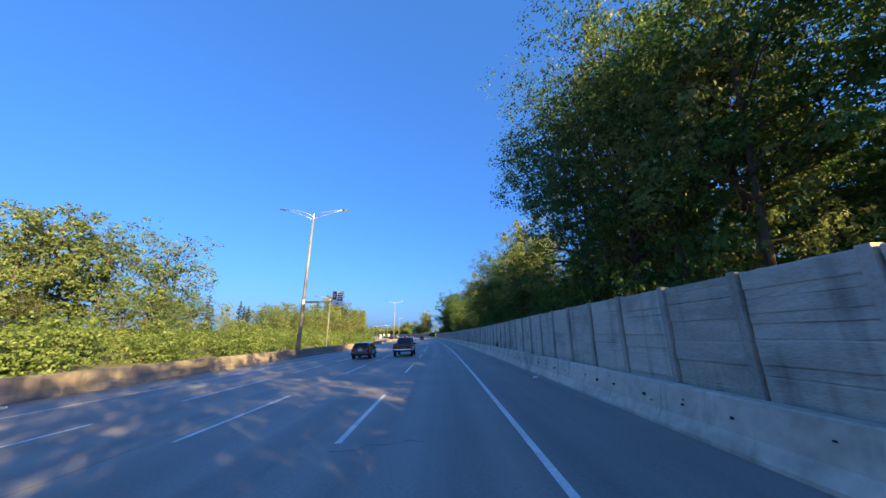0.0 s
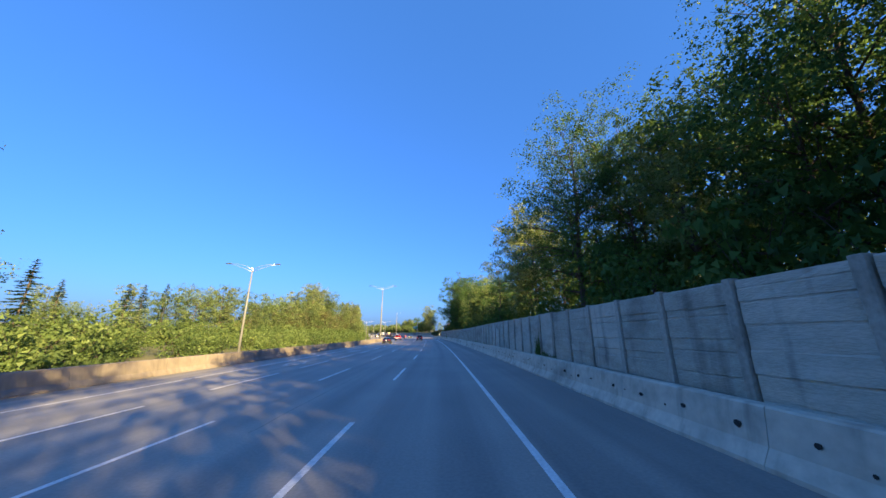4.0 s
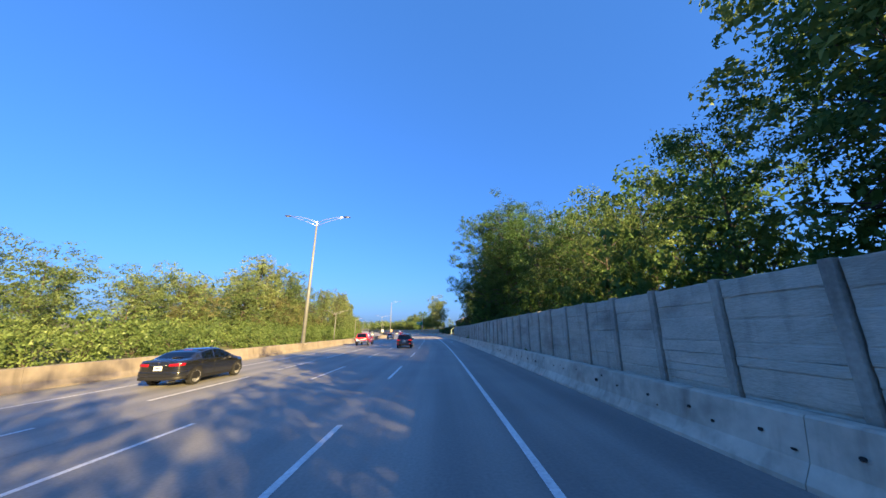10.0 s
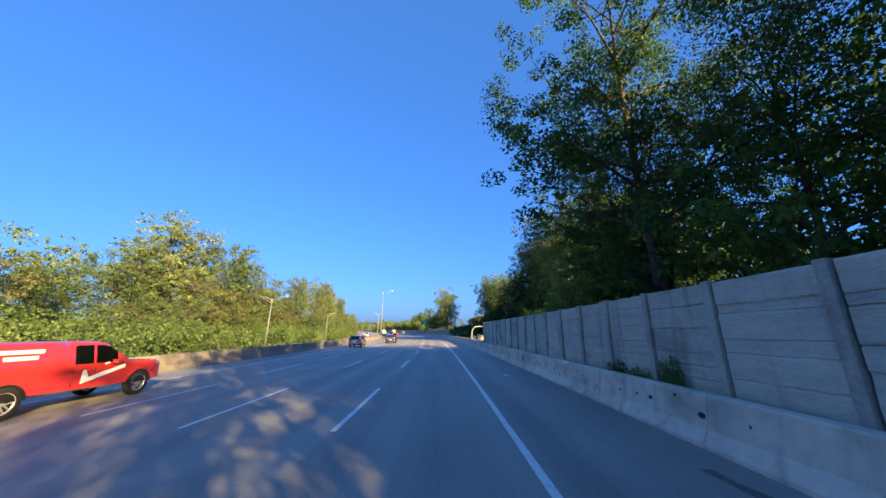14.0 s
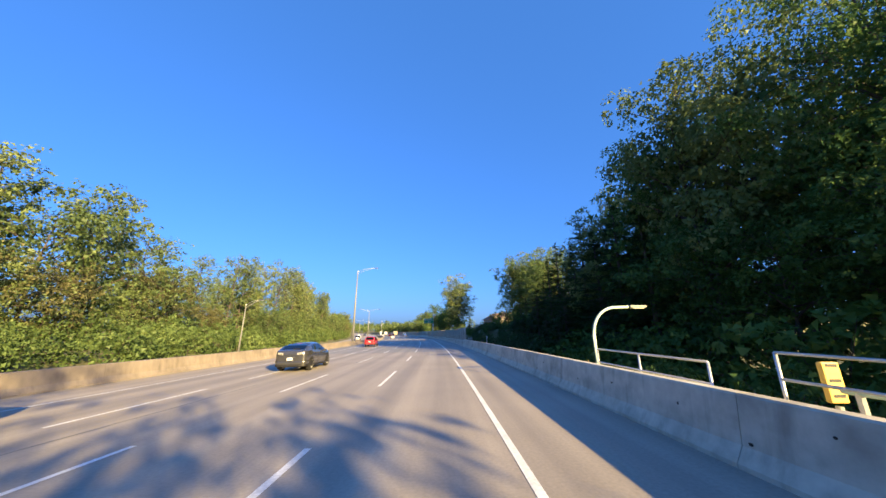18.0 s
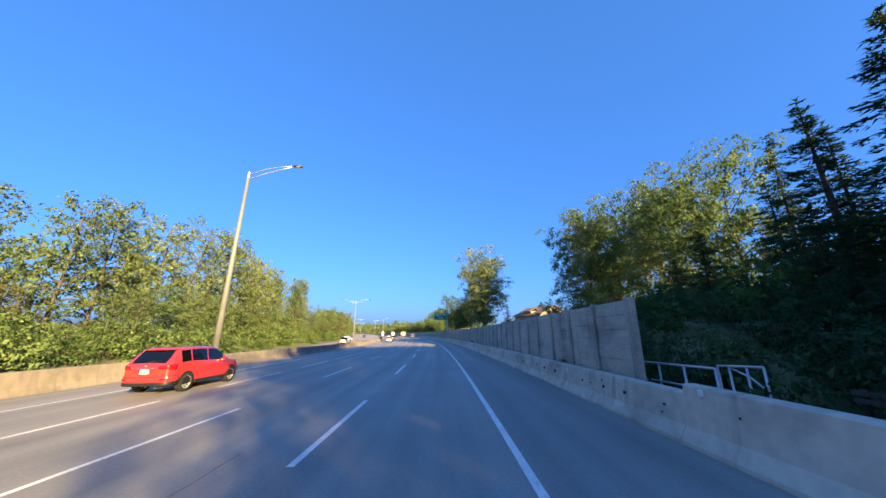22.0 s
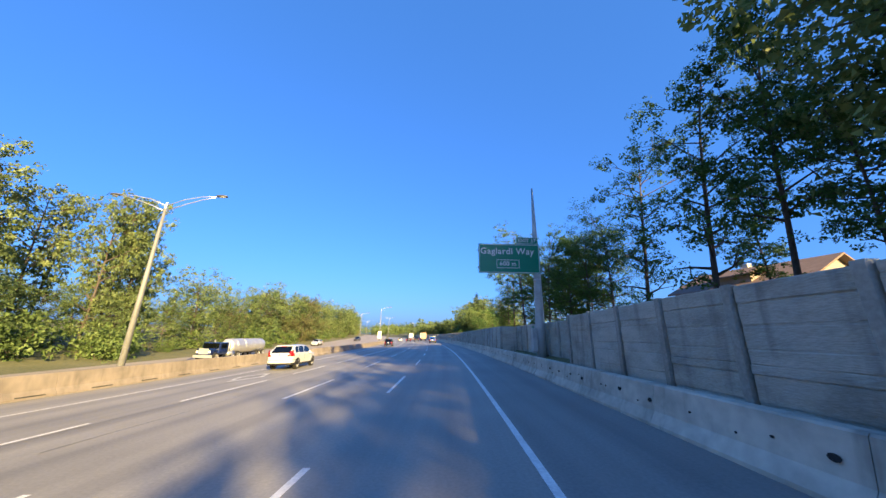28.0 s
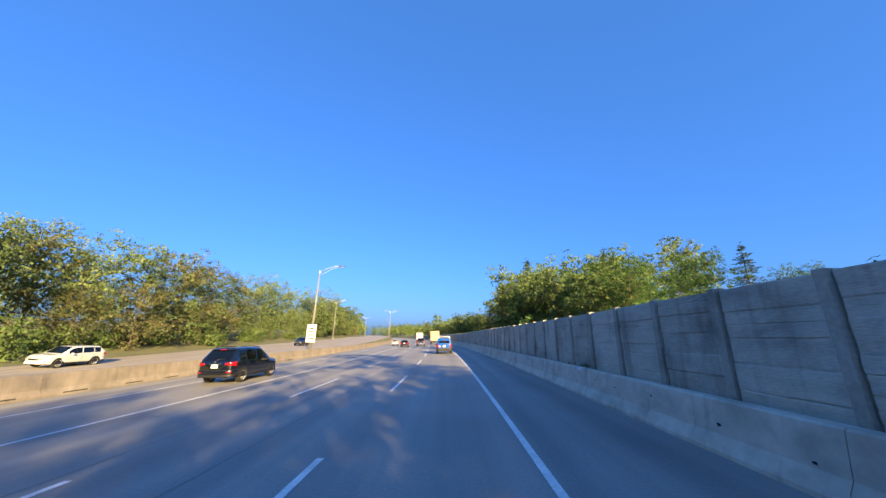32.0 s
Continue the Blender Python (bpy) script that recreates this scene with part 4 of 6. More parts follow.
def street_lamp(label, s, d, base, height, reach, thick=0.2, arms=(-1, 1), flat=False):
    m = Matrix.Translation((*plan(s, d), base)) @ Matrix.Rotation(heading(s), 4, "Z")
    root = thing("street_lamp", label, "street lamp", m, "street lamps along the median")
    h = height - base
    part("pole", tube(bmesh.new(), [(0, 0, 0), (0, 0, h * 0.5), (0, 0, h * 0.955)], [thick, thick * 0.72, thick * 0.45], 12), POLE, root, smooth=True)
    part("pole_cap", tube(bmesh.new(), [(0, 0, h * 0.95), (0, 0, h * 0.985)], [thick * 0.48, thick * 0.4], 10), STEEL, root)
    part("base_plate", boxed(-thick * 1.6, thick * 1.6, -thick * 1.6, thick * 1.6, -0.02, 0.05, 0.01), STEEL, root)
    for q in ((-1, -1), (1, -1), (-1, 1), (1, 1)):
        part("bolt", tube(bmesh.new(), [(q[0] * thick * 1.3, q[1] * thick * 1.3, 0.05), (q[0] * thick * 1.3, q[1] * thick * 1.3, 0.11)], 0.025, 6), STEEL, root)
    for side in arms:
        lift = 0.0 if flat else 0.9
        for low in (0.0, 0.45):
            z0 = h * 0.985 - 0.25 - low
            part("arm", tube(bmesh.new(), [(0, 0, z0), (side * reach * 0.35, 0, z0 + lift * 0.62), (side * reach * 0.7, 0, z0 + lift * 0.92 + low * 0.4), (side * reach, 0, z0 + lift + low * 0.85)], [0.04, 0.034, 0.03, 0.026], 6), STEEL, root, smooth=True)
        lamp_head(root, side * reach, h * 0.985 - 0.25 + lift, side)
    return root


lamp0 = street_lamp("tall grey double-arm lamp pole carrying a lane sign", 37.5, -16.05, 0.35, 17.2, 3.6, 0.24)
# lane-control sign on its arm, part of the pole
part("sign_arm", tube(bmesh.new(), [(0, 0, 5.45), (4.6, 0, 5.6)], [0.11, 0.08], 10), POLE, lamp0, smooth=True)
part("clamp", tube(bmesh.new(), [(0, 0, 5.2), (0, 0, 5.75)], 0.26, 12), STEEL, lamp0)
panel = part("lane_sign", boxed(3.4, 4.75, -0.14, -0.09, 5.1, 6.75, 0.01), SIGN_WHITE, lamp0, "white lane sign with black diamond strip and vehicle pictograms")
part("dark_strip", boxed(3.43, 3.9, -0.146, -0.14, 5.75, 6.72), SIGN_BLACK, panel)
bm = bmesh.new()
vs = [bm.verts.new((3.665 + x, -0.150, 6.25 + z)) for x, z in ((0, 0.3), (0.13, 0), (0, -0.3), (-0.13, 0))]
vi = [bm.verts.new((3.665 + x * 0.6, -0.150, 6.25 + z * 0.6)) for x, z in ((0, 0.3), (0.13, 0), (0, -0.3), (-0.13, 0))]
for i in range(4):
    bm.faces.new((vs[i], vs[(i + 1) % 4], vi[(i + 1) % 4], vi[i]))
part("diamond", bm, SIGN_WHITE, panel)
for z in (6.15, 5.62):
    bm = bmesh.new()
    box(bm, 4.06, 4.56, -0.148, -0.14, z + 0.3, z + 0.42)
    box(bm, 4.02, 4.6, -0.148, -0.14, z, z + 0.16)
    box(bm, 4.06, 4.12, -0.148, -0.14, z + 0.16, z + 0.3)
    box(bm, 4.5, 4.56, -0.148, -0.14, z + 0.16, z + 0.3)
    part("pictogram", bm, SIGN_BLACK, panel)
bm = bmesh.new()
box(bm, 4.04, 4.1, -0.148, -0.14, 5.28, 5.52)
vs = [bm.verts.new((4.07 + x, -0.148, 5.28 + z)) for x, z in ((-0.22, 0.04), (0.22, 0.04), (0, -0.14))]
bm.faces.new(vs)
part("arrow", bm, SIGN_BLACK, panel)

street_lamp("grey double-arm lamp pole behind the far carriageway", 91.2, -30, -1.4, 12.4, 3.6, 0.2)
street_lamp("pale double-arm lamp pole on the median barrier", 142.0, -16.05, 0.35, 16.5, 3.6, 0.24)
street_lamp("short galvanised lamp pole with two spread arms", 205.1, -30, -1.0, 7.6, 3.0, 0.16)
street_lamp("short galvanised lamp pole among the trees", 241, -30, -1.0, 6.6, 2.0, 0.14, (1,))
street_lamp("tall pale lamp pole on the median barrier", 257.4, -16.05, 0.35, 15.6, 3.7, 0.24, (1,))
street_lamp("pale double-arm lamp pole between the carriageways", 334.1, -22, -1.7, 12.0, 3.9, 0.22)
lamp_s = street_lamp("slim lamp pole with a small white panel", 412, -16.05, 0.2, 10.2, 2.4, 0.16, (1,))
panel = part("small_sign", boxed(-0.55, 0.55, -0.22, -0.18, 0.9, 3.0, 0.01), SIGN_WHITE, lamp_s, "white sign plate with unreadable dark bars")
for k in range(4):
    part("bar", boxed(-0.38, 0.38, -0.226, -0.22, 1.25 + 0.4 * k, 1.42 + 0.4 * k), SIGN_BLACK, panel)
for s, d, z0, z1 in ((470, -30, 1, 12), (520, -17, 0, 13), (560, -32, 1, 12), (600, 9, 1, 13), (640, -18, 1, 14)):
    street_lamp("distant pale lamp pole along the motorway", s, d, z0, z1, 3.0, 0.18)

# white equipment cabinet behind the median
for s, d, k in ((171.5, -48.5, 1.0), (88, -50, 0.9)):
    cab = thing("utility_cabinet", "white metal utility cabinet in front of bright bushes", "cabinet", Matrix.Translation((*plan(s, d), -2.6)) @ Matrix.Rotation(heading(s) + 0.3, 4, "Z") @ Matrix.Diagonal((k, k, k, 1)))
    part("body", boxed(-2.6, 2.6, -1.0, 1.0, 0, 2.3, 0.05), SIGN_WHITE, cab)
    part("upper_box", boxed(-2.0, -0.6, -0.8, 0.8, 2.3, 3.1, 0.04), SIGN_WHITE, cab)
    part("roof", boxed(-2.7, 2.7, -1.1, 1.1, 2.3, 2.38, 0.01), STEEL, cab)
    for x in (-1.3, 0.0, 1.3):
        part("door", boxed(x - 0.55, x + 0.55, -1.03, -1.0, 0.25, 2.0, 0.01), SIGN_WHITE, cab)
        part("handle", boxed(x + 0.38, x + 0.44, -1.06, -1.03, 1.0, 1.25, 0.005), STEEL, cab)

# exit sign on its cantilever pole
POLE_S, POLE_D = 333.0, 6.72
m = Matrix.Translation((*plan(POLE_S, POLE_D), on_road(POLE_S, 5.2, 0.5).z)) @ Matrix.Rotation(heading(POLE_S), 4, "Z")
sign = thing("exit_sign", "green motorway exit sign on a tall concrete-footed grey pole", "road sign", m)
b0 = m.translation.z
part("pole", tube(bmesh.new(), [(0, 0, 0), (0, 0, 2.2), (0, 0, 7.5), (0, 0, 12.4)], [0.36, 0.31, 0.21, 0.06], 14), SIGN_POLE, sign, smooth=True)
part("collar", tube(bmesh.new(), [(0, 0, 5.2), (0, 0, 5.35)], 0.27, 14), STEEL, sign, smooth=True)
part("junction_box", boxed(-0.62, -0.3, -0.3, 0.2, 0.5, 2.0, 0.03), SIGN_POLE, sign, "grey electrical box on the pole")
part("footing", boxed(-0.55, 0.55, -0.55, 0.55, -0.5, 0.12, 0.04), CONCRETE, sign)
zb, zt = 6.4 - b0, 8.55 - b0
for z in (zb + 0.45, zt - 0.45):
    part("bracket", tube(bmesh.new(), [(0.1, 0, z), (-4.2, 0, z)], 0.07, 8), STEEL, sign)
board = part("board", boxed(-4.15, 0.2, -0.24, -0.19, zb, zt, 0.012), SIGN_GREEN, sign, "green sign board with white lettering")


def outline(name, x0, x1, z0, z1, y, w, parent):
    bm = bmesh.new()
    box(bm, x0, x1, y - 0.004, y, z0, z0 + w)
    box(bm, x0, x1, y - 0.004, y, z1 - w, z1)
    box(bm, x0, x0 + w, y - 0.004, y, z0 + w, z1 - w)
    box(bm, x1 - w, x1, y - 0.004, y, z0 + w, z1 - w)
    return part(name, bm, SIGN_WHITE, parent)


outline("border", -4.11, 0.16, zb + 0.04, zt - 0.04, -0.24, 0.04, board)


def lettering(name, text, x, z, size, y, parent, mat=SIGN_WHITE):
    cu = bpy.data.curves.new(name, "FONT")
    cu.body, cu.size, cu.align_x, cu.align_y, cu.extrude, cu.resolution_u, cu.space_character = text, size, "CENTER", "CENTER", 0.004, 3, 1.08
    cu.offset = size * 0.012
    tmp = new(name, cu)
    me = bpy.data.meshes.new_from_object(tmp.evaluated_get(bpy.context.evaluated_depsgraph_get()))
    bpy.data.objects.remove(tmp)
    me.materials.clear()
    me.materials.append(mat)
    ob = new(name, me)
    ob.parent = parent
    ob.matrix_basis = pose(x, y, z, 90, 0, 0)
    return ob


lettering("lettering", "Gaglardi Way", -2.12, zt - 0.56, 0.64, -0.248, board)
lettering("distance", "600 m", -2.08, zb + 0.68, 0.44, -0.248, board)
outline("distance_frame", -2.88, -1.28, zb + 0.37, zb + 0.98, -0.244, 0.035, board)
tab = part("exit_tab", boxed(-1.45, 0.12, -0.24, -0.19, zt + 0.01, zt + 0.52, 0.01), SIGN_GREEN, sign, "small green exit number tab")
outline("tab_border", -1.42, 0.09, zt + 0.03, zt + 0.5, -0.24, 0.025, tab)
lettering("tab_lettering", "EXIT 37", -0.66, zt + 0.26, 0.36, -0.248, tab)
plate = thing("marker_plate", "small green marker plate on the sound wall", "sign", Matrix.Translation(on_road(335.7, WALL_D + 1.3, 2.0)) @ Matrix.Rotation(heading(336), 4, "Z"))
part("plate", boxed(-0.02, 0.0, -0.28, 0.28, 0, 0.68, 0.004), SIGN_GREEN, plate)
part("bar", boxed(-0.026, -0.02, -0.16, 0.16, 0.16, 0.26), SIGN_WHITE, plate)
part("bar", boxed(-0.026, -0.02, -0.2, 0.2, 0.38, 0.5), SIGN_WHITE, plate)
part("bracket", boxed(0.0, 0.14, -0.03, 0.03, 0.2, 0.5), STEEL, plate)

# gooseneck lamp below the bridge
m = Matrix.Translation((*plan(200.9, 6.5), -0.6)) @ Matrix.Rotation(heading(201), 4, "Z")
goose = thing("path_lamp", "pale green gooseneck path lamp beside the bridge", "street lamp", m)
GREENISH = material("pale_green_paint", (0.38, 0.52, 0.46), (0.5, 0.63, 0.57), 0.45, 0.5, 8, 0.05)
pts = [(0, 0, 0), (0, 0, 2.6)] + [(0.95 - 0.95 * math.cos(a), 0, 2.6 + 1.05 * math.sin(a)) for a in np.linspace(0.15, 1.5, 8)]
part("pole", tube(bmesh.new(), pts + [(1.6, 0, 3.68)], [0.075, 0.065] + [0.055] * 9, 8), GREENISH, goose, smooth=True)
part("lamp_head", boxed(1.5, 2.15, -0.12, 0.12, 3.64, 3.74, 0.03), POLE, goose)
part("lens", boxed(1.6, 2.05, -0.09, 0.09, 3.62, 3.64), SIGN_WHITE, goose)


# handrails and yellow markers beside the bridge
def handrail(label, s0, s1, d, z0, z1, mat, posts):
    m = Matrix.Translation(on_road(s0, d, 0)) @ Matrix.Rotation(heading((s0 + s1) / 2), 4, "Z")
    root = thing("handrail", label, "railing", m)
    ln = s1 - s0
    for f in (1.0, 0.55):
        part("rail", tube(bmesh.new(), [(0, 0, z0 + 1.0 * f), (0, ln, z1 + 1.0 * f)], 0.028, 8), mat, root, smooth=True)
    for k in range(posts):
        u = k / (posts - 1)
        zz = z0 + (z1 - z0) * u
        part("post", tube(bmesh.new(), [(0, ln * u, zz - 0.6), (0, ln * u, zz + 1.0)], 0.03, 8), mat, root, smooth=True)
    return root


handrail("galvanised pipe handrail on the embankment edge", 184.6, 194.5, 6.6, 0.35, 0.55, STEEL, 6)
handrail("short galvanised pipe handrail by the path lamp", 195.6, 200.4, 6.3, 0.3, 0.35, STEEL, 3)
handrail("galvanised pipe handrail behind the parapet end", 240.0, 243.6, 6.35, 0.2, 0.12, STEEL, 5)
m = Matrix.Translation(on_road(239.0, 6.4, 0)) @ Matrix.Rotation(heading(239), 4, "Z")
gate = thing("metal_gate", "pale galvanised pipe gate with a slanting brace", "gate", m)
part("top_rail", tube(bmesh.new(), [(0, 0, 1.32), (0, 1.0, 1.26)], 0.024, 8), STEEL, gate, smooth=True)
for y in (0.0, 0.34, 0.72, 1.0):
    part("post", tube(bmesh.new(), [(0, y, -0.4), (0, y, 1.31 - 0.06 * y)], 0.022, 8), STEEL, gate, smooth=True)
part("brace", tube(bmesh.new(), [(0.02, 0.1, 0.95), (0.02, 0.34, 1.12), (0.02, 0.72, 1.24)], 0.02, 8), STEEL, gate, smooth=True)
for z in (0.92, 0.8):
    m = Matrix.Translation(on_road(236.2, 7.6, z)) @ Matrix.Rotation(heading(237), 4, "Z")
    ob = thing("fence_board", "weathered brown board of a low fence below the parapet", "fence", m, "low fence boards")
    part("board", boxed(-0.02, 0.02, 0, 2.6, -0.04, 0.04, 0.006), BARK, ob)
    for y in (0.1, 2.5):
        part("post", boxed(0.022, 0.1, y - 0.04, y + 0.04, -2.6, 0.06), BARK, ob)
handrail("pale handrail behind the median barrier", 229, 236, -19, -0.9, -0.9, STEEL, 4)
m = Matrix.Translation(on_road(191.5, 6.95, 0.95)) @ Matrix.Rotation(heading(191), 4, "Z")
gate = thing("path_gate_bar", "green painted bar across the path", "gate", m)
part("bar", tube(bmesh.new(), [(0, -2.2, 0), (0, 2.4, 0.05)], 0.05, 8), GREENISH, gate)
for y in (-2.0, 2.2):
    part("post", tube(bmesh.new(), [(0, y, -1.2), (0, y, 0.05)], 0.05, 8), STEEL, gate)
for s, d in ((190.0, 7.2), (194.2, 7.2), (213.0, 11.5), (214.8, 12.6)):
    tall = 0.0 if s < 200 else -1.6
    m = Matrix.Translation(on_road(s, d, 0.2 + tall)) @ Matrix.Rotation(heading(s), 4, "Z")
    bol = thing("yellow_marker", "yellow painted path marker panel", "bollard", m, "yellow path markers")
    part("panel", boxed(-0.15, 0.15, -0.05, 0.05, 0.55, 1.2, 0.03), YELLOW, bol)
    part("post", tube(bmesh.new(), [(0, 0, -1.6), (0, 0, 0.5)], 0.05, 8), STEEL, bol)
    for z in (0.62, 0.86, 1.1):
        part("stripe", boxed(-0.1, 0.1, -0.056, -0.05, z + 0.02, z + 0.07), SIGN_BLACK, bol)
for s, d, z in ((188.6, 7.0, 0.35), (226, 6.4, 0.7)):
    m = Matrix.Translation(on_road(s, d, z))
    post = thing("delineator", "slim white delineator post with a dome cap", "post", m)
    part("stem", tube(bmesh.new(), [(0, 0, -0.4), (0, 0, 0.75)], 0.03, 8), SIGN_WHITE, post)
    part("cap", tube(bmesh.new(), [(0, 0, 0.75), (0, 0, 0.83), (0, 0, 0.88)], [0.08, 0.07, 0.01], 8), SIGN_WHITE, post)

# house beyond the wall
m = Matrix.Translation((*plan(356.5, 48.5), 4.2)) @ Matrix.Rotation(heading(356) + 0.25, 4, "Z")
house = thing("house", "brown-roofed house with dull tan gables above the sound wall", "house", m)
SIDING = material("tan_siding", (0.19, 0.16, 0.13), (0.27, 0.235, 0.195), 0.8, 2, 10, 0.2, stretch=(1, 1, 6))
ROOF = material("brown_shingles", (0.11, 0.075, 0.055), (0.2, 0.14, 0.105), 0.9, 0.8, 6, 0.5)
GLASS = material("dark_glass", (0.0015, 0.002, 0.0025), (0.003, 0.004, 0.005), 0.03, 0.5, 4, 0)
part("wall", boxed(-7, 7, -8, 8, -2, 5.4), SIDING, house)


def gable(x0, x1, y0, y1, z, up, over):
    bm = bmesh.new()
    xm = (x0 + x1) / 2
    a = [bm.verts.new(c) for c in ((x0 - over, y0 - over, z), (xm, y0 - over, z + up), (x1 + over, y0 - over, z), (x0 - over, y1 + over, z), (xm, y1 + over, z + up), (x1 + over, y1 + over, z))]
    b = [bm.verts.new(v.co + Vector((0, 0, -0.25))) for v in a]
    for f in ((0, 1, 4, 3), (1, 2, 5, 4)):
        bm.faces.new([a[i] for i in f])
        bm.faces.new([b[i] for i in reversed(f)])
    for i, j in ((0, 1), (1, 2), (2, 5), (5, 4), (4, 3), (3, 0)):
        bm.faces.new((a[i], b[i], b[j], a[j]))
    return bm


part("roof", gable(-7, 7, -8, 8, 5.4, 3.8, 0.9), ROOF, house)
for y in (-7.95, 7.95):
    bm = bmesh.new()
    bm.faces.new([bm.verts.new(c) for c in ((-7, y, 5.2), (7, y, 5.2), (0, y, 8.9))])
    part("gable_end", bm, SIDING, house)
dormer = part("dormer", boxed(-6.6, -2.5, -2.4, 2.4, 5.0, 7.2), SIDING, house)
part("dormer_roof", gable(-7.2, -2.0, -2.6, 2.6, 7.1, 1.3, 0.3), ROOF, house)
part("chimney", boxed(1.2, 2.2, 2, 3, 6, 10.2, 0.03), CONCRETE, house)
for y in (-5.2, -1.8, 1.8, 5.2):
    for z in (0.2, 2.9):
        w = part("window", boxed(-7.06, -6.98, y - 0.95, y + 0.95, z, z + 1.6, 0.01), SIGN_WHITE, house)
        part("pane", boxed(-7.075, -7.06, y - 0.83, y - 0.05, z + 0.12, z + 1.48), GLASS, w)
        part("pane", boxed(-7.075, -7.06, y + 0.05, y + 0.83, z + 0.12, z + 1.48), GLASS, w)
for x in (-4.2, 0, 4.2):
    for z in (0.2, 2.9):
        w = part("window", boxed(x - 0.95, x + 0.95, -8.06, -7.98, z, z + 1.6, 0.01), SIGN_WHITE, house)
        part("pane", boxed(x - 0.83, x + 0.83, -8.075, -8.06, z + 0.12, z + 1.48), GLASS, w)

# weeds on the ledge between barrier and wall
WEED = shrub("ledge_weeds", "low green weeds growing behind the barrier", 0.34, 0.5, 1500, LEAF_A, 61, (0.025, 0.06))
# place along the road, height and length of each patch
PATCHES = [(30.7, 0.75, 1.4), (58.0, 1.25, 1.5), (56.9, 0.5, 1.6), (55.8, 0.4, 1.2), (84.9, 0.45, 1.2), (155.6, 0.6, 1.6), (154.5, 0.5, 1.4), (153.4, 0.85, 1.1), (278.9, 0.65, 1.6), (277.3, 0.5, 1.0)]
PATCHES += [(s, 0.3 + 0.12 * math.sin(s), 0.9 + 0.3 * math.cos(s)) for s in (27.5, 75.5, 77.5, 104, 106, 119, 121.2, 125, 142.2, 160.5, 163.5, 176, 181, 246.5, 256, 300, 318, 319.5, 333, 351.5, 353, 384.5, 386, 405)]
for k, (s, hgt, ln) in enumerate(PATCHES):
    m = road_pose(s, 5.56, 0.54, 180 * (k % 2)) @ Matrix.Diagonal((0.26, ln / 0.9, hgt / 0.4, 1))
    if k == 0:
        WEED.matrix_basis = m
    else:
        copy_thing(WEED, m @ Matrix.Diagonal([1 / v for v in WEED.scale] + [1]))

# white reflector plates on the barrier's face
for s, z in ((238.95, 0.86), (245.0, 0.64)):
    m = road_pose(s, FOOT + 0.19, z)
    ob = thing("reflector_plate", "small white reflector plate on the barrier face", "reflector", m, "barrier reflectors")
    part("plate", boxed(-0.03, 0.0, -0.05, 0.05, 0, 0.11, 0.004), SIGN_WHITE, ob)
    part("bracket", boxed(-0.02, 0.03, -0.02, 0.02, -0.03, 0.0), STEEL, ob)

# litter
for s, d, z, w, h in ((15.0, 4.42, 0.01, 0.12, 0.11), (26.0, 5.0, 0.82, 0.12, 0.1), (102.0, 5.0, 0.82, 0.14, 0.1), (158.0, 5.0, 0.82, 0.16, 0.12), (161, 3.4, 0.01, 0.16, 0.1), (336.6, 5.0, 0.82, 0.12, 0.12), (383.5, 5.0, 0.82, 0.16, 0.1), (11, -14.6, 0.01, 0.9, 0.3)):
    bm = boxed(-w / 2, w / 2, -h, h, 0, 0.06, 0.012)
    r = random.Random(int(s))
    for v in bm.verts:
        v.co.z += r.uniform(0, 0.04)
    ob = part("litter", bm, SIGN_WHITE)
    ob.matrix_basis = road_pose(s, d, z, r.uniform(0, 180))
    tagged(ob, "crumpled piece of pale litter by the barrier", "litter")

# ---------------------------------------------------------------- vehicles
TYRE = material("tyre_rubber", (0.006, 0.006, 0.006), (0.014, 0.014, 0.014), 0.85, 0.2, 6, 0.2)
RIM = material("alloy", (0.36, 0.36, 0.37), (0.52, 0.52, 0.53), 0.35, 0.2, 5, 0.05, 0.5)
TRIM = material("black_plastic", (0.004, 0.004, 0.0045), (0.009, 0.009, 0.0095), 0.6, 0.3, 8, 0.1)
CHROME = material("chrome", (0.55, 0.55, 0.55), (0.65, 0.65, 0.65), 0.15, 0.4, 6, 0, 1.0)
TAIL = glow("tail_lamp_red", (0.22, 0.004, 0.001), 0.05, 0.15)
BRAKE = glow("brake_lamp_lit", (0.34, 0.008, 0.001), 0.35, 0.15)
HEAD = material("head_lamp", (0.2, 0.2, 0.21), (0.32, 0.32, 0.33), 0.1, 0.2, 4, 0)
PLATE = material("number_plate", (0.6, 0.62, 0.64), (0.72, 0.73, 0.74), 0.5, 0.2, 5, 0)
PLATE_BAR = material("plate_bar", (0.05, 0.08, 0.2), (0.07, 0.1, 0.25), 0.5, 0.2, 5, 0)


def car_paint(name, c, metal=0.3):
    return material(name, tuple(v * 0.86 for v in c), c, 0.22, 1.2, 20, 0, metal, clear=1.0)


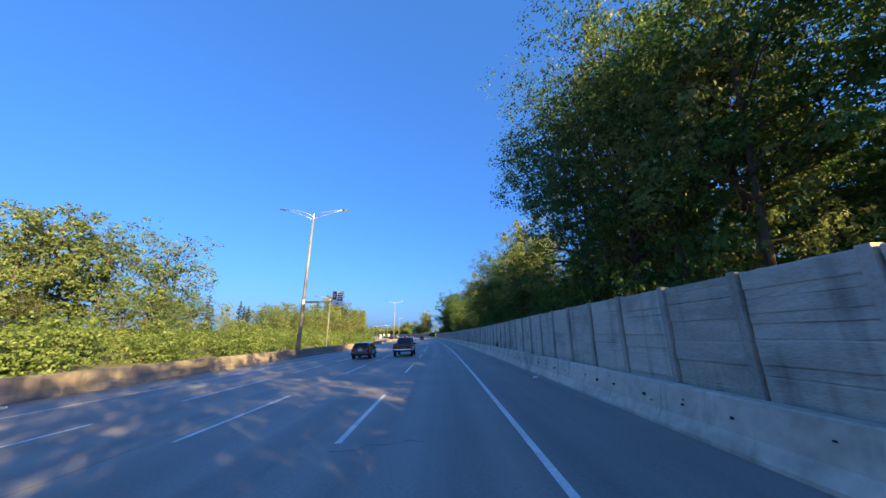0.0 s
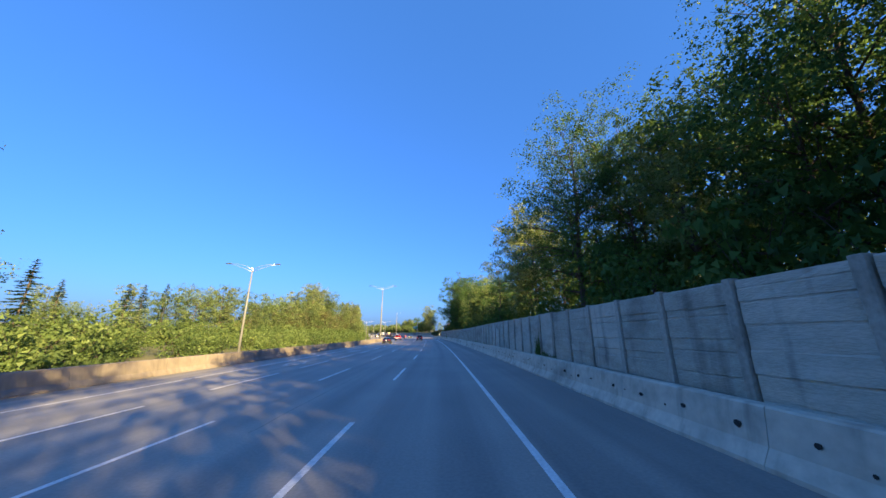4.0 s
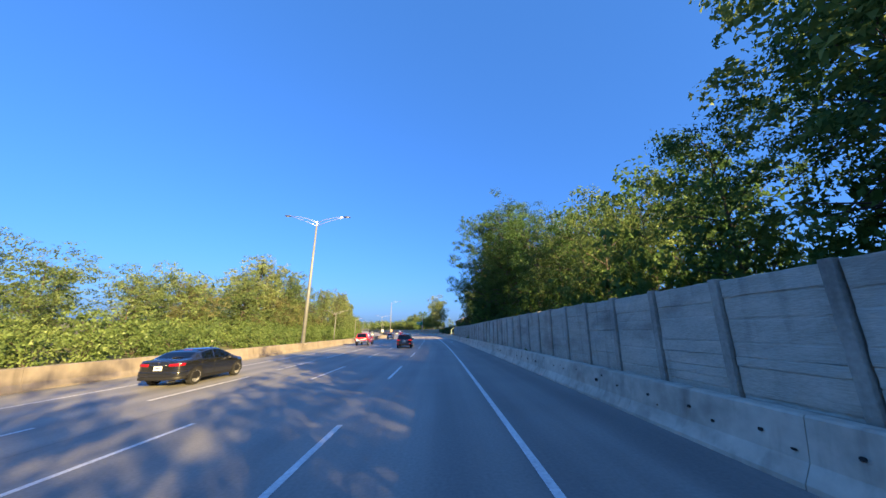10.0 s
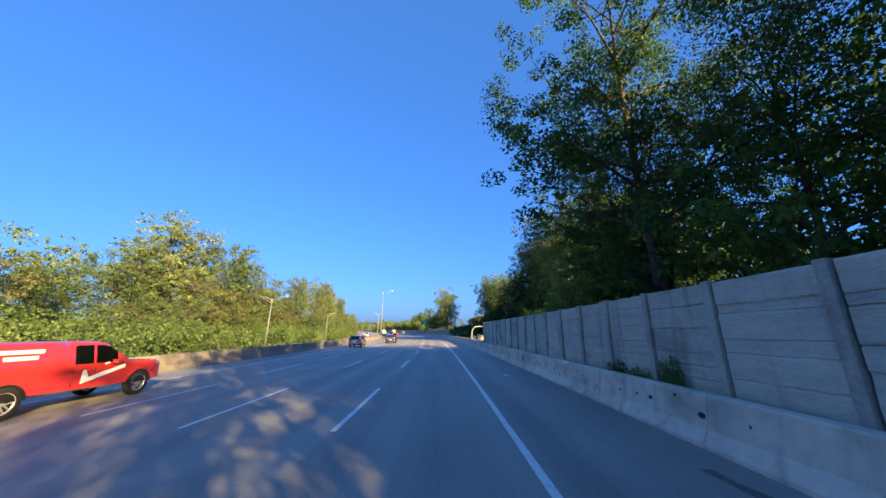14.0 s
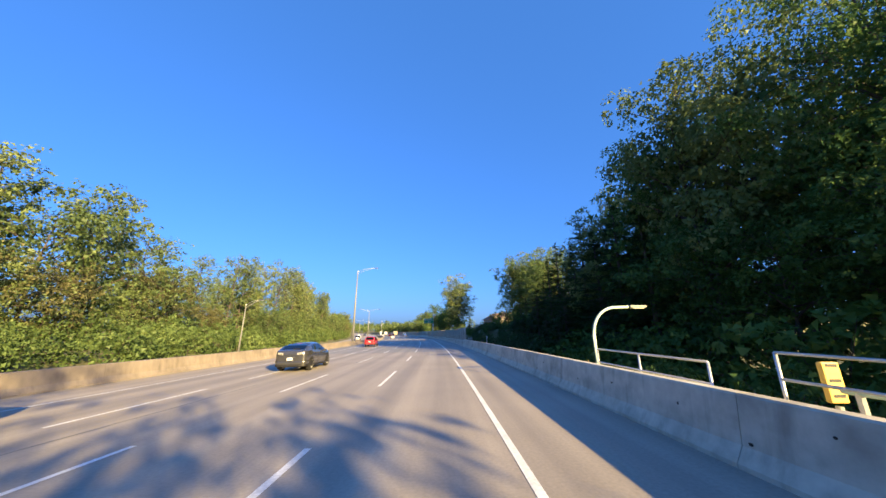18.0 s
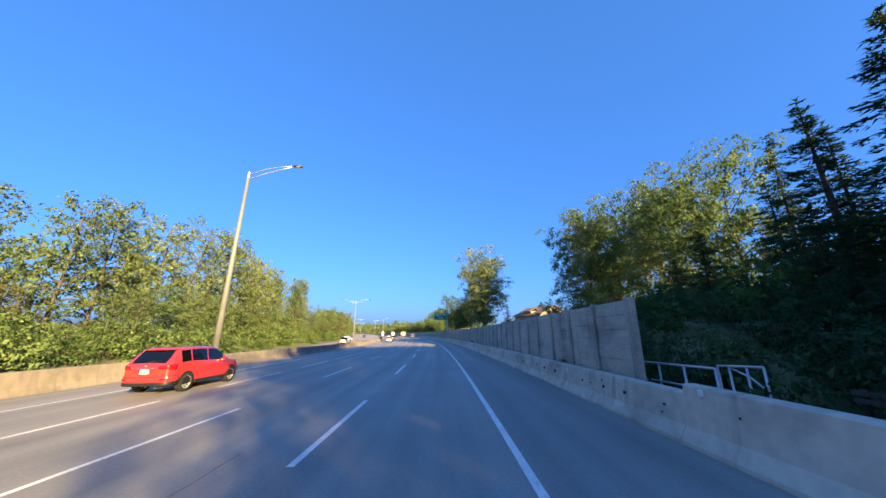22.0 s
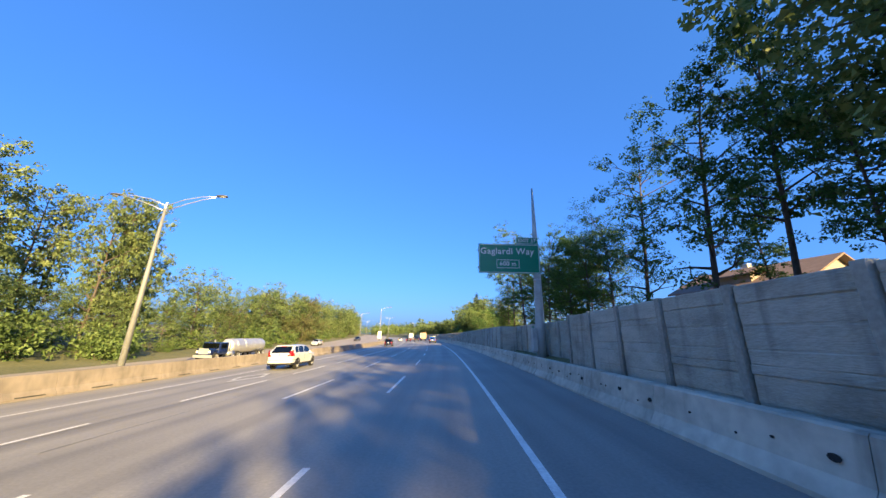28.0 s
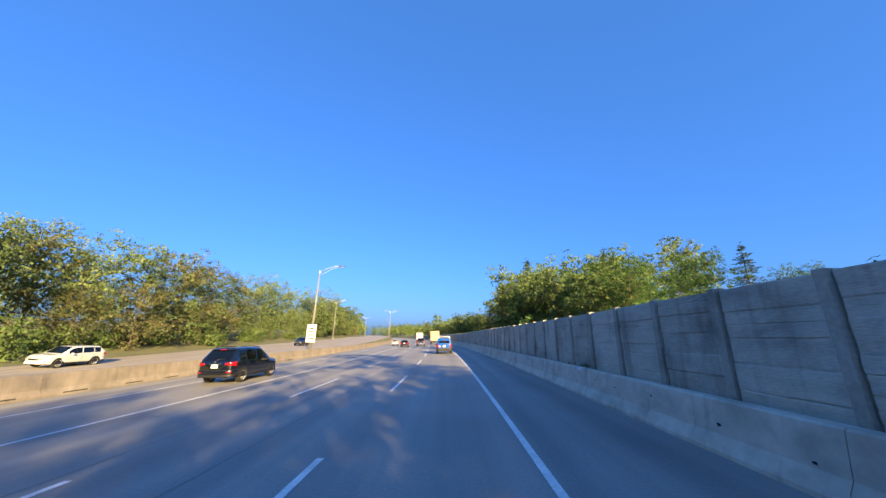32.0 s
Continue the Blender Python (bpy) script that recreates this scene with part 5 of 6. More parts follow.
def wheel_meshes(r, w):
    bm = bmesh.new()
    prof = [(-w / 2, r * 0.66), (-w / 2, r * 0.92), (-w * 0.42, r * 0.98), (-w * 0.3, r), (w * 0.3, r), (w * 0.42, r * 0.98), (w / 2, r * 0.92), (w / 2, r * 0.66)]
    n = 28
    rings = [[bm.verts.new((x, q * math.cos(2 * math.pi * k / n), q * math.sin(2 * math.pi * k / n))) for x, q in prof] for k in range(n)]
    for k in range(n):
        for i in range(len(prof) - 1):
            bm.faces.new((rings[k][i], rings[k][i + 1], rings[(k + 1) % n][i + 1], rings[(k + 1) % n][i]))
    tyre = mesh_of("tyre", bm, TYRE, True)
    bm = bmesh.new()
    for sx in (-1, 1):
        ring = [[bm.verts.new((sx * x, q * r * math.cos(2 * math.pi * k / n), q * r * math.sin(2 * math.pi * k / n))) for x, q in ((w * 0.5, 0.68), (w * 0.47, 0.62), (w * 0.38, 0.58))] for k in range(n)]
        for k in range(n):
            for i in range(2):
                f = (ring[k][i], ring[k][i + 1], ring[(k + 1) % n][i + 1], ring[(k + 1) % n][i])
                bm.faces.new(f if sx < 0 else tuple(reversed(f)))
        for k in range(5):
            a = 2 * math.pi * k / 5
            m = Matrix.Rotation(a, 4, "X")
            for t in (-0.09, 0.09):
                v = [bm.verts.new(m @ Vector((sx * x, y * r, z * r))) for x, y, z in ((w * 0.44, t - 0.04, 0.1), (w * 0.44, t + 0.04, 0.1), (w * 0.45, t * 1.5 + 0.035, 0.63), (w * 0.45, t * 1.5 - 0.035, 0.63), (w * 0.36, t - 0.04, 0.1), (w * 0.36, t + 0.04, 0.1), (w * 0.36, t * 1.5 + 0.035, 0.63), (w * 0.36, t * 1.5 - 0.035, 0.63))]
                for f in ((0, 1, 2, 3), (7, 6, 5, 4), (0, 3, 7, 4), (1, 5, 6, 2)):
                    bm.faces.new([v[i] for i in f])
        tube(bm, [(sx * w * 0.36, 0, 0), (sx * w * 0.47, 0, 0)], r * 0.15, 10)
    rim = mesh_of("rim", bm, RIM)
    disc = mesh_of("brake_disc", tube(bmesh.new(), [(-w * 0.3, 0, 0), (w * 0.3, 0, 0)], r * 0.6, 20), TRIM)
    return tyre, rim, disc


def shell(root, paint, spec):
    """The painted shell, lofted through cross-sections from tail to nose, and its glass, cut from the same surface.
    spec: roof (y, z) line, belt (y, z) line, half width (y, w) line, sill height, panes of the sides, spans of the screens."""
    L0, L1 = spec["roof"][0][0], spec["roof"][-1][0]
    ys = {round(y, 3) for y, _ in spec["plan"]} | set(np.round(np.linspace(L0, L1, 34), 3).tolist()) | {round(y, 3) for y, _ in spec["roof"]} | {round(v, 3) for p in spec["side"] for v in p} | {round(v, 3) for p in spec["screens"] for v in p}
    ys = sorted(ys)
    sill, inset = spec["sill"], spec["inset"]

    def ring(y):
        zr, zb, w = lerp(spec["roof"], y), lerp(spec["belt"], y), lerp(spec["plan"], y)
        zs = lerp(spec["under"], y) if "under" in spec else sill
        zb = min(zb, zr - 0.03)
        rise = max(0.0, zr - zb)
        wr = w - 0.05 - inset * min(1.0, rise / 0.6)
        m = zs + (zb - zs) * 0.45
        return [(0, zs), (w * 0.86, zs), (w * 0.965, zs + 0.05), (w * 0.985, m - 0.12), (w, m), (w * 0.992, m + (zb - m) * 0.6), (w - 0.035, zb), (w - 0.035 + (wr - w + 0.035) * 0.12, zb + rise * 0.1), (w - 0.035 + (wr - w + 0.035) * 0.86, zb + rise * 0.84), (wr - 0.035, zr - min(0.05, rise * 0.07)), (wr * 0.82, zr), (wr * 0.45, zr + 0.012), (0, zr + 0.016)]

    rings = [ring(y) for y in ys]
    n = len(rings[0])

    def grid(sel, sx, out=0.0):
        """Faces of the surface between stations i and rows j that sel picks, pushed out a little."""
        bm = bmesh.new()
        cache = {}

        def vert(i, j):
            if (i, j) not in cache:
                x, z = rings[i][j]
                k = 1 + out / max(0.3, x) if x > 0.01 else 1
                cache[i, j] = bm.verts.new((sx * x * k, ys[i], z + (out if j >= 9 else 0)))
            return cache[i, j]
        for i in range(len(ys) - 1):
            for j in range(n - 1):
                if sel(i, j):
                    f = (vert(i, j), vert(i + 1, j), vert(i + 1, j + 1), vert(i, j + 1))
                    bm.faces.new(f if sx < 0 else tuple(reversed(f)))
        return bm

    bm = bmesh.new()
    both = []
    for y, r in zip(ys, rings):
        both.append([bm.verts.new((x, y, z)) for x, z in r] + [bm.verts.new((-x, y, z)) for x, z in reversed(r[1:-1])])
    m = len(both[0])
    for p, q in zip(both, both[1:]):
        for k in range(m):
            bm.faces.new((p[k], q[k], q[(k + 1) % m], p[(k + 1) % m]))
    bm.faces.new(both[0])
    bm.faces.new(list(reversed(both[-1])))
    bmesh.ops.recalc_face_normals(bm, faces=bm.faces)
    me = mesh_of("body", bm, paint, True)
    me.set_sharp_from_angle(angle=radians(38))
    part("body", me, None, root)

    def between(a, b):
        return lambda i: ys[i] >= a - 1e-4 and ys[i + 1] <= b + 1e-4
    for a, b in spec["side"]:
        ok = between(a, b)
        for sx in (-1, 1):
            part("side_window", grid(lambda i, j: ok(i) and j == 7, sx, 0.006), GLASS, root, smooth=True)
    for (a, b), nm in zip(spec["screens"], ("rear_window", "windscreen")):
        ok = between(a, b)
        rows = (10, 11)
        pane_bm = grid(lambda i, j: ok(i) and j in rows, 1, 0.006)
        other = grid(lambda i, j: ok(i) and j in rows, -1, 0.006)
        tmp = bpy.data.meshes.new("tmp")
        other.to_mesh(tmp)
        other.free()
        pane_bm.from_mesh(tmp)
        bpy.data.meshes.remove(tmp)
        bmesh.ops.remove_doubles(pane_bm, verts=pane_bm.verts, dist=0.001)
        part(nm, pane_bm, GLASS, root, "dark " + nm.replace("_", " "), smooth=True)
    return ring


def round_tail(h, W, flat=0.42):
    """Half widths near the tail: a flat middle and a rounded corner."""
    return [(-h, W / 2 - flat), (-h + 0.012, W / 2 - 0.28), (-h + 0.04, W / 2 - 0.17), (-h + 0.09, W / 2 - 0.095), (-h + 0.17, W / 2 - 0.045), (-h + 0.32, W / 2 - 0.01)]


def tail_path(spec, x0, y1, n=12):
    """Points round the rear corner, from x0 on the tail face to y1 on the flank, evenly spread."""
    L0 = spec["plan"][0][0]
    fine = [(x0, L0)] + [(w, y) for y, w in spec["plan"] if y < y1 and w > x0] + [(lerp(spec["plan"], y1), y1)]
    seg = [0.0]
    for a, b in zip(fine, fine[1:]):
        seg.append(seg[-1] + math.dist(a, b))
    out = []
    for k in range(n + 1):
        t = seg[-1] * k / n
        i = max(j for j in range(len(seg)) if seg[j] <= t + 1e-9)
        i = min(i, len(fine) - 2)
        f = (t - seg[i]) / (seg[i + 1] - seg[i])
        out.append((fine[i][0] + (fine[i + 1][0] - fine[i][0]) * f, fine[i][1] + (fine[i + 1][1] - fine[i][1]) * f))
    return out


def wrap(bm, path, sx, lower, upper, proud=0.012, deep=0.03):
    """A rounded solid that follows the rear corner; lower and upper give its edges along the path, from 0 to 1."""
    n = len(path) - 1
    rings = []
    for k, (x, y) in enumerate(path):
        u = k / n
        a, b = path[max(k - 1, 0)], path[min(k + 1, n)]
        tx, ty = b[0] - a[0], b[1] - a[1]
        q = math.hypot(tx, ty)
        nx, ny = ty / q, -tx / q
        z0, z1 = lower(u), upper(u)
        e = (z1 - z0) * 0.18
        rings.append([bm.verts.new((sx * (x + nx * o), y + ny * o, z)) for o, z in ((-deep, z0), (proud * 0.4, z0), (proud, z0 + e), (proud, z1 - e), (proud * 0.4, z1), (-deep, z1))])
    for p, r in zip(rings, rings[1:]):
        for i in range(6):
            f = (p[i], p[(i + 1) % 6], r[(i + 1) % 6], r[i])
            bm.faces.new(f if sx > 0 else tuple(reversed(f)))
    for r, flip in ((rings[0], sx > 0), (rings[-1], sx < 0)):
        bm.faces.new(list(reversed(r)) if flip else r)
    bmesh.ops.recalc_face_normals(bm, faces=bm.faces)
    return bm


def vehicle(name, label, category, m, paint, spec, wheels, rw, tail, plate_z=0.85, lit=False, rails=False, bumper=TRIM, group="traffic", plate_y=None, tail_mat=None, cladding=True):
    root = thing(name, label, category, m, group)
    ring = shell(root, paint, spec)
    L0, L1 = spec["roof"][0][0], spec["roof"][-1][0]
    W = max(w for _, w in spec["plan"]) * 2
    sill = spec["sill"]
    tyre, rim, disc = wheel_meshes(rw, 0.22)
    for y in wheels:
        w = lerp(spec["plan"], y)
        for sx in (-1, 1):
            t = new("wheel", tyre)
            t.parent = root
            t.matrix_basis = Matrix.Translation((sx * (w - 0.1), y, rw))
            part("rim", rim, None, t)
            part("brake_disc", disc, None, t)
            # dark wheel opening and its lip
            bm = bmesh.new()
            ra, zz = rw * 1.14, sill - 0.01
            a0 = math.asin(max(-1, min(1, (zz - rw) / ra)))
            pts = [(y + ra * math.cos(a), rw + ra * math.sin(a)) for a in np.linspace(a0, math.pi - a0, 17)]
            f = [bm.verts.new((sx * (w + 0.004), py, pz)) for py, pz in pts]
            g = [bm.verts.new((sx * (w - 0.2), py, pz)) for py, pz in pts]
            bm.faces.new(f if sx > 0 else list(reversed(f)))
            for k in range(len(pts) - 1):
                bm.faces.new((f[k], g[k], g[k + 1], f[k + 1]))
            part("wheel_arch", bm, TRIM, root)
    for sx in (-1, 1):
        w = lerp(spec["plan"], 0)
        if cladding:
            part("sill_trim", boxed(sx * (w - 0.02) - 0.03, sx * (w - 0.02) + 0.03, wheels[0] + rw * 1.2, wheels[1] - rw * 1.2, sill - 0.03, sill + 0.1, 0.02), TRIM, root)
    wr = lerp(spec["plan"], L0 + 0.1)
    path = tail_path(spec, 0.0, wheels[0] - rw * 1.25, 16)
    for nm, z0, z1, mat, out in (("rear_bumper", sill + 0.14, sill + 0.34, bumper, 0.026), ("bumper_step", sill + 0.33, sill + 0.35, TRIM, 0.02), ("rear_skirt", sill + 0.02, sill + 0.15, TRIM, 0.014)):
        round_it = [(-x, y) for x, y in reversed(path[1:])] + path
        part(nm, wrap(bmesh.new(), round_it, 1, lambda u: z0 + 0.02 * abs(2 * u - 1), lambda u: z1 + 0.03 * abs(2 * u - 1), out, 0.06), mat, root, smooth=True)
    wf = lerp(spec["plan"], L1 - 0.05)
    part("front_bumper", boxed(-wf + 0.03, wf - 0.03, L1 - 0.2, L1 + 0.03, sill + 0.02, sill + 0.2, 0.05), bumper, root)
    part("grille", boxed(-0.4, 0.4, L1 - 0.1, L1 + 0.012, sill + 0.28, sill + 0.4, 0.02), TRIM, root)
    py = L0 if plate_y is None else plate_y
    pl = part("plate", boxed(-0.16, 0.16, py - 0.022, py + 0.02, plate_z - 0.08, plate_z + 0.08, 0.006), PLATE, root, "white number plate with blue bars")
    part("plate_bar", boxed(-0.11, 0.11, py - 0.026, py - 0.022, plate_z - 0.03, plate_z + 0.03), PLATE_BAR, pl)
    for x0, y1, lo0, lo1, hi0, hi1 in tail:
        for sx in (-1, 1):
            p = tail_path(spec, x0, L0 + y1, 10) if y1 > 0 else [(x0 + (-y1) * k / 4, L0) for k in range(5)]
            part("tail_light", wrap(bmesh.new(), p, sx, lambda u: lo0 + (lo1 - lo0) * u, lambda u: hi0 + (hi1 - hi0) * u, 0.016 if lo0 > 0.7 else 0.038, 0.05), tail_mat or (BRAKE if lit else TAIL), root, "red tail light", smooth=True)
    part("badge", tube(bmesh.new(), [(0, L0 - 0.012, plate_z + 0.2), (0, L0 + 0.02, plate_z + 0.2)], 0.045, 12), CHROME, root)
    part("handle_recess", boxed(-0.3, 0.3, L0 - 0.008, L0 + 0.03, plate_z + 0.1, plate_z + 0.125, 0.006), CHROME, root)
    q0, q1 = spec["screens"][0]
    zq = lerp(spec["roof"], q0 + 0.02)
    part("rear_wiper", tube(bmesh.new(), [(0, q0 + 0.0, zq + 0.02), (0.16, q0 + 0.05, lerp(spec["roof"], q0 + 0.05) + 0.035), (0.42, q0 + 0.06, lerp(spec["roof"], q0 + 0.06) + 0.03)], [0.016, 0.011, 0.008], 5), TRIM, root)
    top = max(z for _, z in spec["roof"])
    a, b = spec["screens"][0]
    part("high_brake_light", boxed(-0.17, 0.17, b - 0.1, b - 0.05, lerp(spec["roof"], b) - 0.02, lerp(spec["roof"], b) + 0.012, 0.005), BRAKE if lit else TAIL, root)
    part("spoiler", boxed(-0.6, 0.6, b - 0.08, b + 0.16, lerp(spec["roof"], b) - 0.012, lerp(spec["roof"], b) + 0.022, 0.012), paint, root)
    for sx in (-1, 1):
        zf = lerp(spec["roof"], L1 - 0.2)
        part("head_light", boxed(*sorted((sx * (wf - 0.36), sx * (wf - 0.0))), L1 - 0.3, L1 - 0.015, zf - 0.22, zf - 0.06, 0.04), HEAD, root)
        c0 = spec["screens"][1][1]
        wb = lerp(spec["plan"], c0)
        zb = lerp(spec["belt"], c0)
        part("mirror", boxed(*sorted((sx * (wb - 0.04), sx * (wb + 0.17))), c0 - 0.62, c0 - 0.48, zb + 0.02, zb + 0.16, 0.035), paint, root)
        for a, b in spec["side"][-2:]:
            w = lerp(spec["plan"], a)
            zb = lerp(spec["belt"], a)
            part("door_handle", boxed(*sorted((sx * (w - 0.02), sx * (w + 0.014))), a + 0.04, a + 0.22, zb - 0.13, zb - 0.1, 0.01), paint, root)
            part("door_seam", boxed(*sorted((sx * (w - 0.05), sx * (w + 0.001))), a - 0.035, a - 0.028, sill + 0.14, zb - 0.06), TRIM, root)
        if rails:
            q = [(v, lerp(spec["roof"], v)) for v in spec["rails"]]
            x = ring(q[1][0])[9][0] - 0.03
            part("roof_rail", tube(bmesh.new(), [(sx * x, q[0][0], q[0][1] - 0.02), (sx * x, q[0][0] + 0.12, q[0][1] + 0.05), (sx * x, (q[0][0] + q[-1][0]) / 2, top + 0.05), (sx * x, q[-1][0] - 0.12, q[-1][1] + 0.05), (sx * x, q[-1][0], q[-1][1] - 0.02)], 0.02, 6), TRIM, root, smooth=True)
    part("exhaust", tube(bmesh.new(), [(wr - 0.3, L0 - 0.04, sill - 0.03), (wr - 0.3, L0 + 0.3, sill - 0.03)], 0.035, 8), CHROME, root)
    return root


BLACK = car_paint("black_paint", (0.0026, 0.0028, 0.004), 0.0)
NAVY = car_paint("midnight_paint", (0.003, 0.004, 0.007), 0.0)
GREY = car_paint("grey_paint", (0.014, 0.015, 0.02), 0.2)
SLATE = car_paint("slate_paint", (0.045, 0.046, 0.054), 0.2)
WHITE = car_paint("white_paint", (0.5, 0.51, 0.52), 0.0)
SILVER = car_paint("silver_blue_paint", (0.16, 0.2, 0.25), 0.5)
RED = car_paint("red_paint", (0.42, 0.026, 0.012), 0.05)
BLUE = car_paint("bright_blue_paint", (0.008, 0.062, 0.36), 0.0)
COBALT = car_paint("dark_blue_paint", (0.01, 0.02, 0.09), 0.1)
TAN = car_paint("tan_paint", (0.45, 0.33, 0.2), 0.0)
BROWN = car_paint("charcoal_paint", (0.016, 0.016, 0.019), 0.2)


def suv(name, label, s, d, paint, L=4.68, W=1.88, H=1.72, belt=1.07, lit=False, tail=None, rails=True, turn=0.0, slope=0.5, z=0.0, category="car", bumper=None):
    m = road_pose(s, d, z, turn)
    h = L / 2
    roof = [(-h, belt - 0.14), (-h + 0.03, belt - 0.02), (-h + 0.1, belt + 0.06), (-h + 0.1 + slope * 0.9, H - 0.09), (-h + 0.16 + slope, H - 0.03), (-h * 0.35, H), (0.1, H - 0.02), (0.42, H - 0.08), (1.12, belt + 0.04), (1.3, belt - 0.01), (1.75, belt - 0.06), (h - 0.28, belt - 0.15), (h - 0.08, belt - 0.27), (h, belt - 0.42)]
    spec = dict(roof=roof, belt=[(-h, belt - 0.02), (-h * 0.5, belt + 0.02), (1.0, belt - 0.06), (h, belt - 0.2)], plan=round_tail(h, W) + [(-0.6, W / 2), (1.0, W / 2), (h - 0.5, W / 2 - 0.05), (h - 0.12, W / 2 - 0.2), (h, W / 2 - 0.36)], sill=0.3, under=[(-h, 0.46), (-h + 0.35, 0.34), (-h + 0.7, 0.28), (h - 0.7, 0.26), (h, 0.34)], inset=0.15,
                side=((-h + 0.62, -h + 1.1), (-h + 1.16, -0.28), (-0.2, 0.72)), screens=((-h + 0.1, -h + 0.1 + slope * 0.9), (0.42, 1.12)), rails=(-h + 0.75, -0.4, 0.25))
    tail = tail or ((0.5, 0.34, belt - 0.12, belt - 0.2, belt - 0.03, belt + 0.03), (W / 2 - 0.3, 0.1, 0.52, 0.52, 0.59, 0.6))
    return vehicle(name, label, category, m, paint, spec, (-h + 0.93, h - 0.95), 0.36, tail, 0.84, lit, rails, bumper or paint)


suv("black_suv", "black sport utility vehicle with red tail lights lit", 143.2 + 2.34, -3.8, BLACK, lit=True)
suv("dark_hatchback", "small black hatchback in the middle lane", 30.9 + 2.1, -7.4, BLACK, 4.2, 1.76, 1.52, 0.96, rails=False)
suv("dark_suv_wagon", "midnight blue estate with roof rails and dark glass", 388.0 + 2.3, -11.0, NAVY, 4.6, 1.8, 1.7, 1.02)
white_tail = ((0.56, 0.34, 0.9, 0.88, 0.99, 1.1), (0.72, 0.2, 1.0, 1.02, 1.2, 1.32))
suv("white_suv", "white sport utility vehicle with upright red tail lights", 336.5, -11.2, WHITE, 4.55, 1.82, 1.66, 1.05, tail=white_tail, rails=False, slope=0.62)
suv("silver_suv", "silver-blue compact sport utility vehicle", 195.2, -11.5, SILVER, 4.5, 1.8, 1.66, 1.05, tail=white_tail, rails=False, slope=0.55)
suv("red_suv", "red sport utility vehicle in the far lane", 245.6 + 2.3, -10.6, RED, 4.6, 1.85, 1.7, 1.06, rails=False)
suv("white_suv_oncoming", "white sport utility vehicle on the opposite carriageway", 399, -30.8, WHITE, 4.5, 1.82, 1.6, 1.02, turn=180, z=lerp(OPPOSITE, 399) + 0.04, rails=False)
suv("dark_car_oncoming", "dark hatchback on the opposite carriageway", 436, -26.5, GREY, 4.3, 1.78, 1.5, 0.98, turn=180, z=lerp(OPPOSITE, 436) + 0.04, rails=False)
suv("white_car_ahead", "small white hatchback far along the road", 462, -10.7, WHITE, 4.3, 1.78, 1.52, 0.98, rails=False)
suv("dark_car_ahead", "small dark hatchback far along the road", 447, -7.3, NAVY, 4.3, 1.78, 1.52, 0.98, rails=False, lit=True)
suv("silver_car_ahead", "silver-blue hatchback far along the road", 492, -3.7, SILVER, 4.4, 1.78, 1.52, 0.98, rails=False)


def saloon(name, label, s, d, paint, L=4.6, W=1.8, H=1.45, belt=0.95, glass=(0.62, 1.5), tail=None, tail_mat=None, deck=0.08, wheel=0.35, hip=0.03, bumper=None, plate=0.74):
    """Cars with a long sloping rear screen; glass: where it runs, from the tail; hip: how far the waist rises at the back."""
    m = road_pose(s, d)
    h = L / 2
    top = belt + deck
    roof = [(-h, top - 0.22), (-h + 0.04, top - 0.06), (-h + 0.16, top), (-h + glass[0], top + 0.035), (-h + glass[0] * 0.5 + glass[1] * 0.5, top + (H - top) * 0.62), (-h + glass[1], H - 0.07), (-h + glass[1] + 0.3, H - 0.02), (-0.15, H), (0.15, H - 0.02), (0.42, H - 0.09), (1.2, belt + 0.06), (1.4, belt + 0.0), (1.85, belt - 0.06), (h - 0.3, belt - 0.16), (h - 0.08, belt - 0.28), (h, belt - 0.42)]
    spec = dict(roof=roof, belt=[(-h, belt + hip * 0.5), (-h * 0.5, belt + hip), (0.2, belt), (1.0, belt - 0.04), (h, belt - 0.2)], plan=round_tail(h, W, 0.5) + [(-h + 0.9, W / 2 + 0.012), (-0.6, W / 2 - 0.01), (0.6, W / 2 - 0.015), (h - 0.9, W / 2), (h - 0.5, W / 2 - 0.05), (h - 0.12, W / 2 - 0.22), (h, W / 2 - 0.4)], sill=0.26, under=[(-h, 0.42), (-h + 0.35, 0.3), (-h + 0.7, 0.24), (h - 0.7, 0.22), (h, 0.28)], inset=0.24,
                side=((-h + glass[1] - 0.3, -0.36), (-0.28, 0.75)), screens=((-h + glass[0], -h + glass[1]), (0.42, 1.2)))
    tail = tail or ((0.4, 0.26, belt - 0.15, belt - 0.13, belt - 0.05, belt - 0.02),)
    return vehicle(name, label, "car", m, paint, spec, (-h + 0.9, h - 0.9), wheel, tail, plate, False, False, bumper or paint, tail_mat=tail_mat, cladding=True)


saloon("dark_saloon", "dark grey saloon with sloping rear glass", 115.4 + 2.28, -10.9, GREY)
# fastback crossover with three-bar tail lights
bars = ((0.42, -0.07, 0.94, 0.96, 1.08, 1.08), (0.53, -0.07, 0.95, 0.97, 1.09, 1.09), (0.64, -0.07, 0.96, 0.98, 1.1, 1.1))
saloon("grey_crossover", "dark grey fastback crossover with three-bar tail lights", 208.1 + 2.36, -8.2, SLATE, 4.71, 1.88, 1.62, 1.06, (0.3, 1.35), bars, HEAD, 0.14, 0.38, 0.12, None, 0.72)


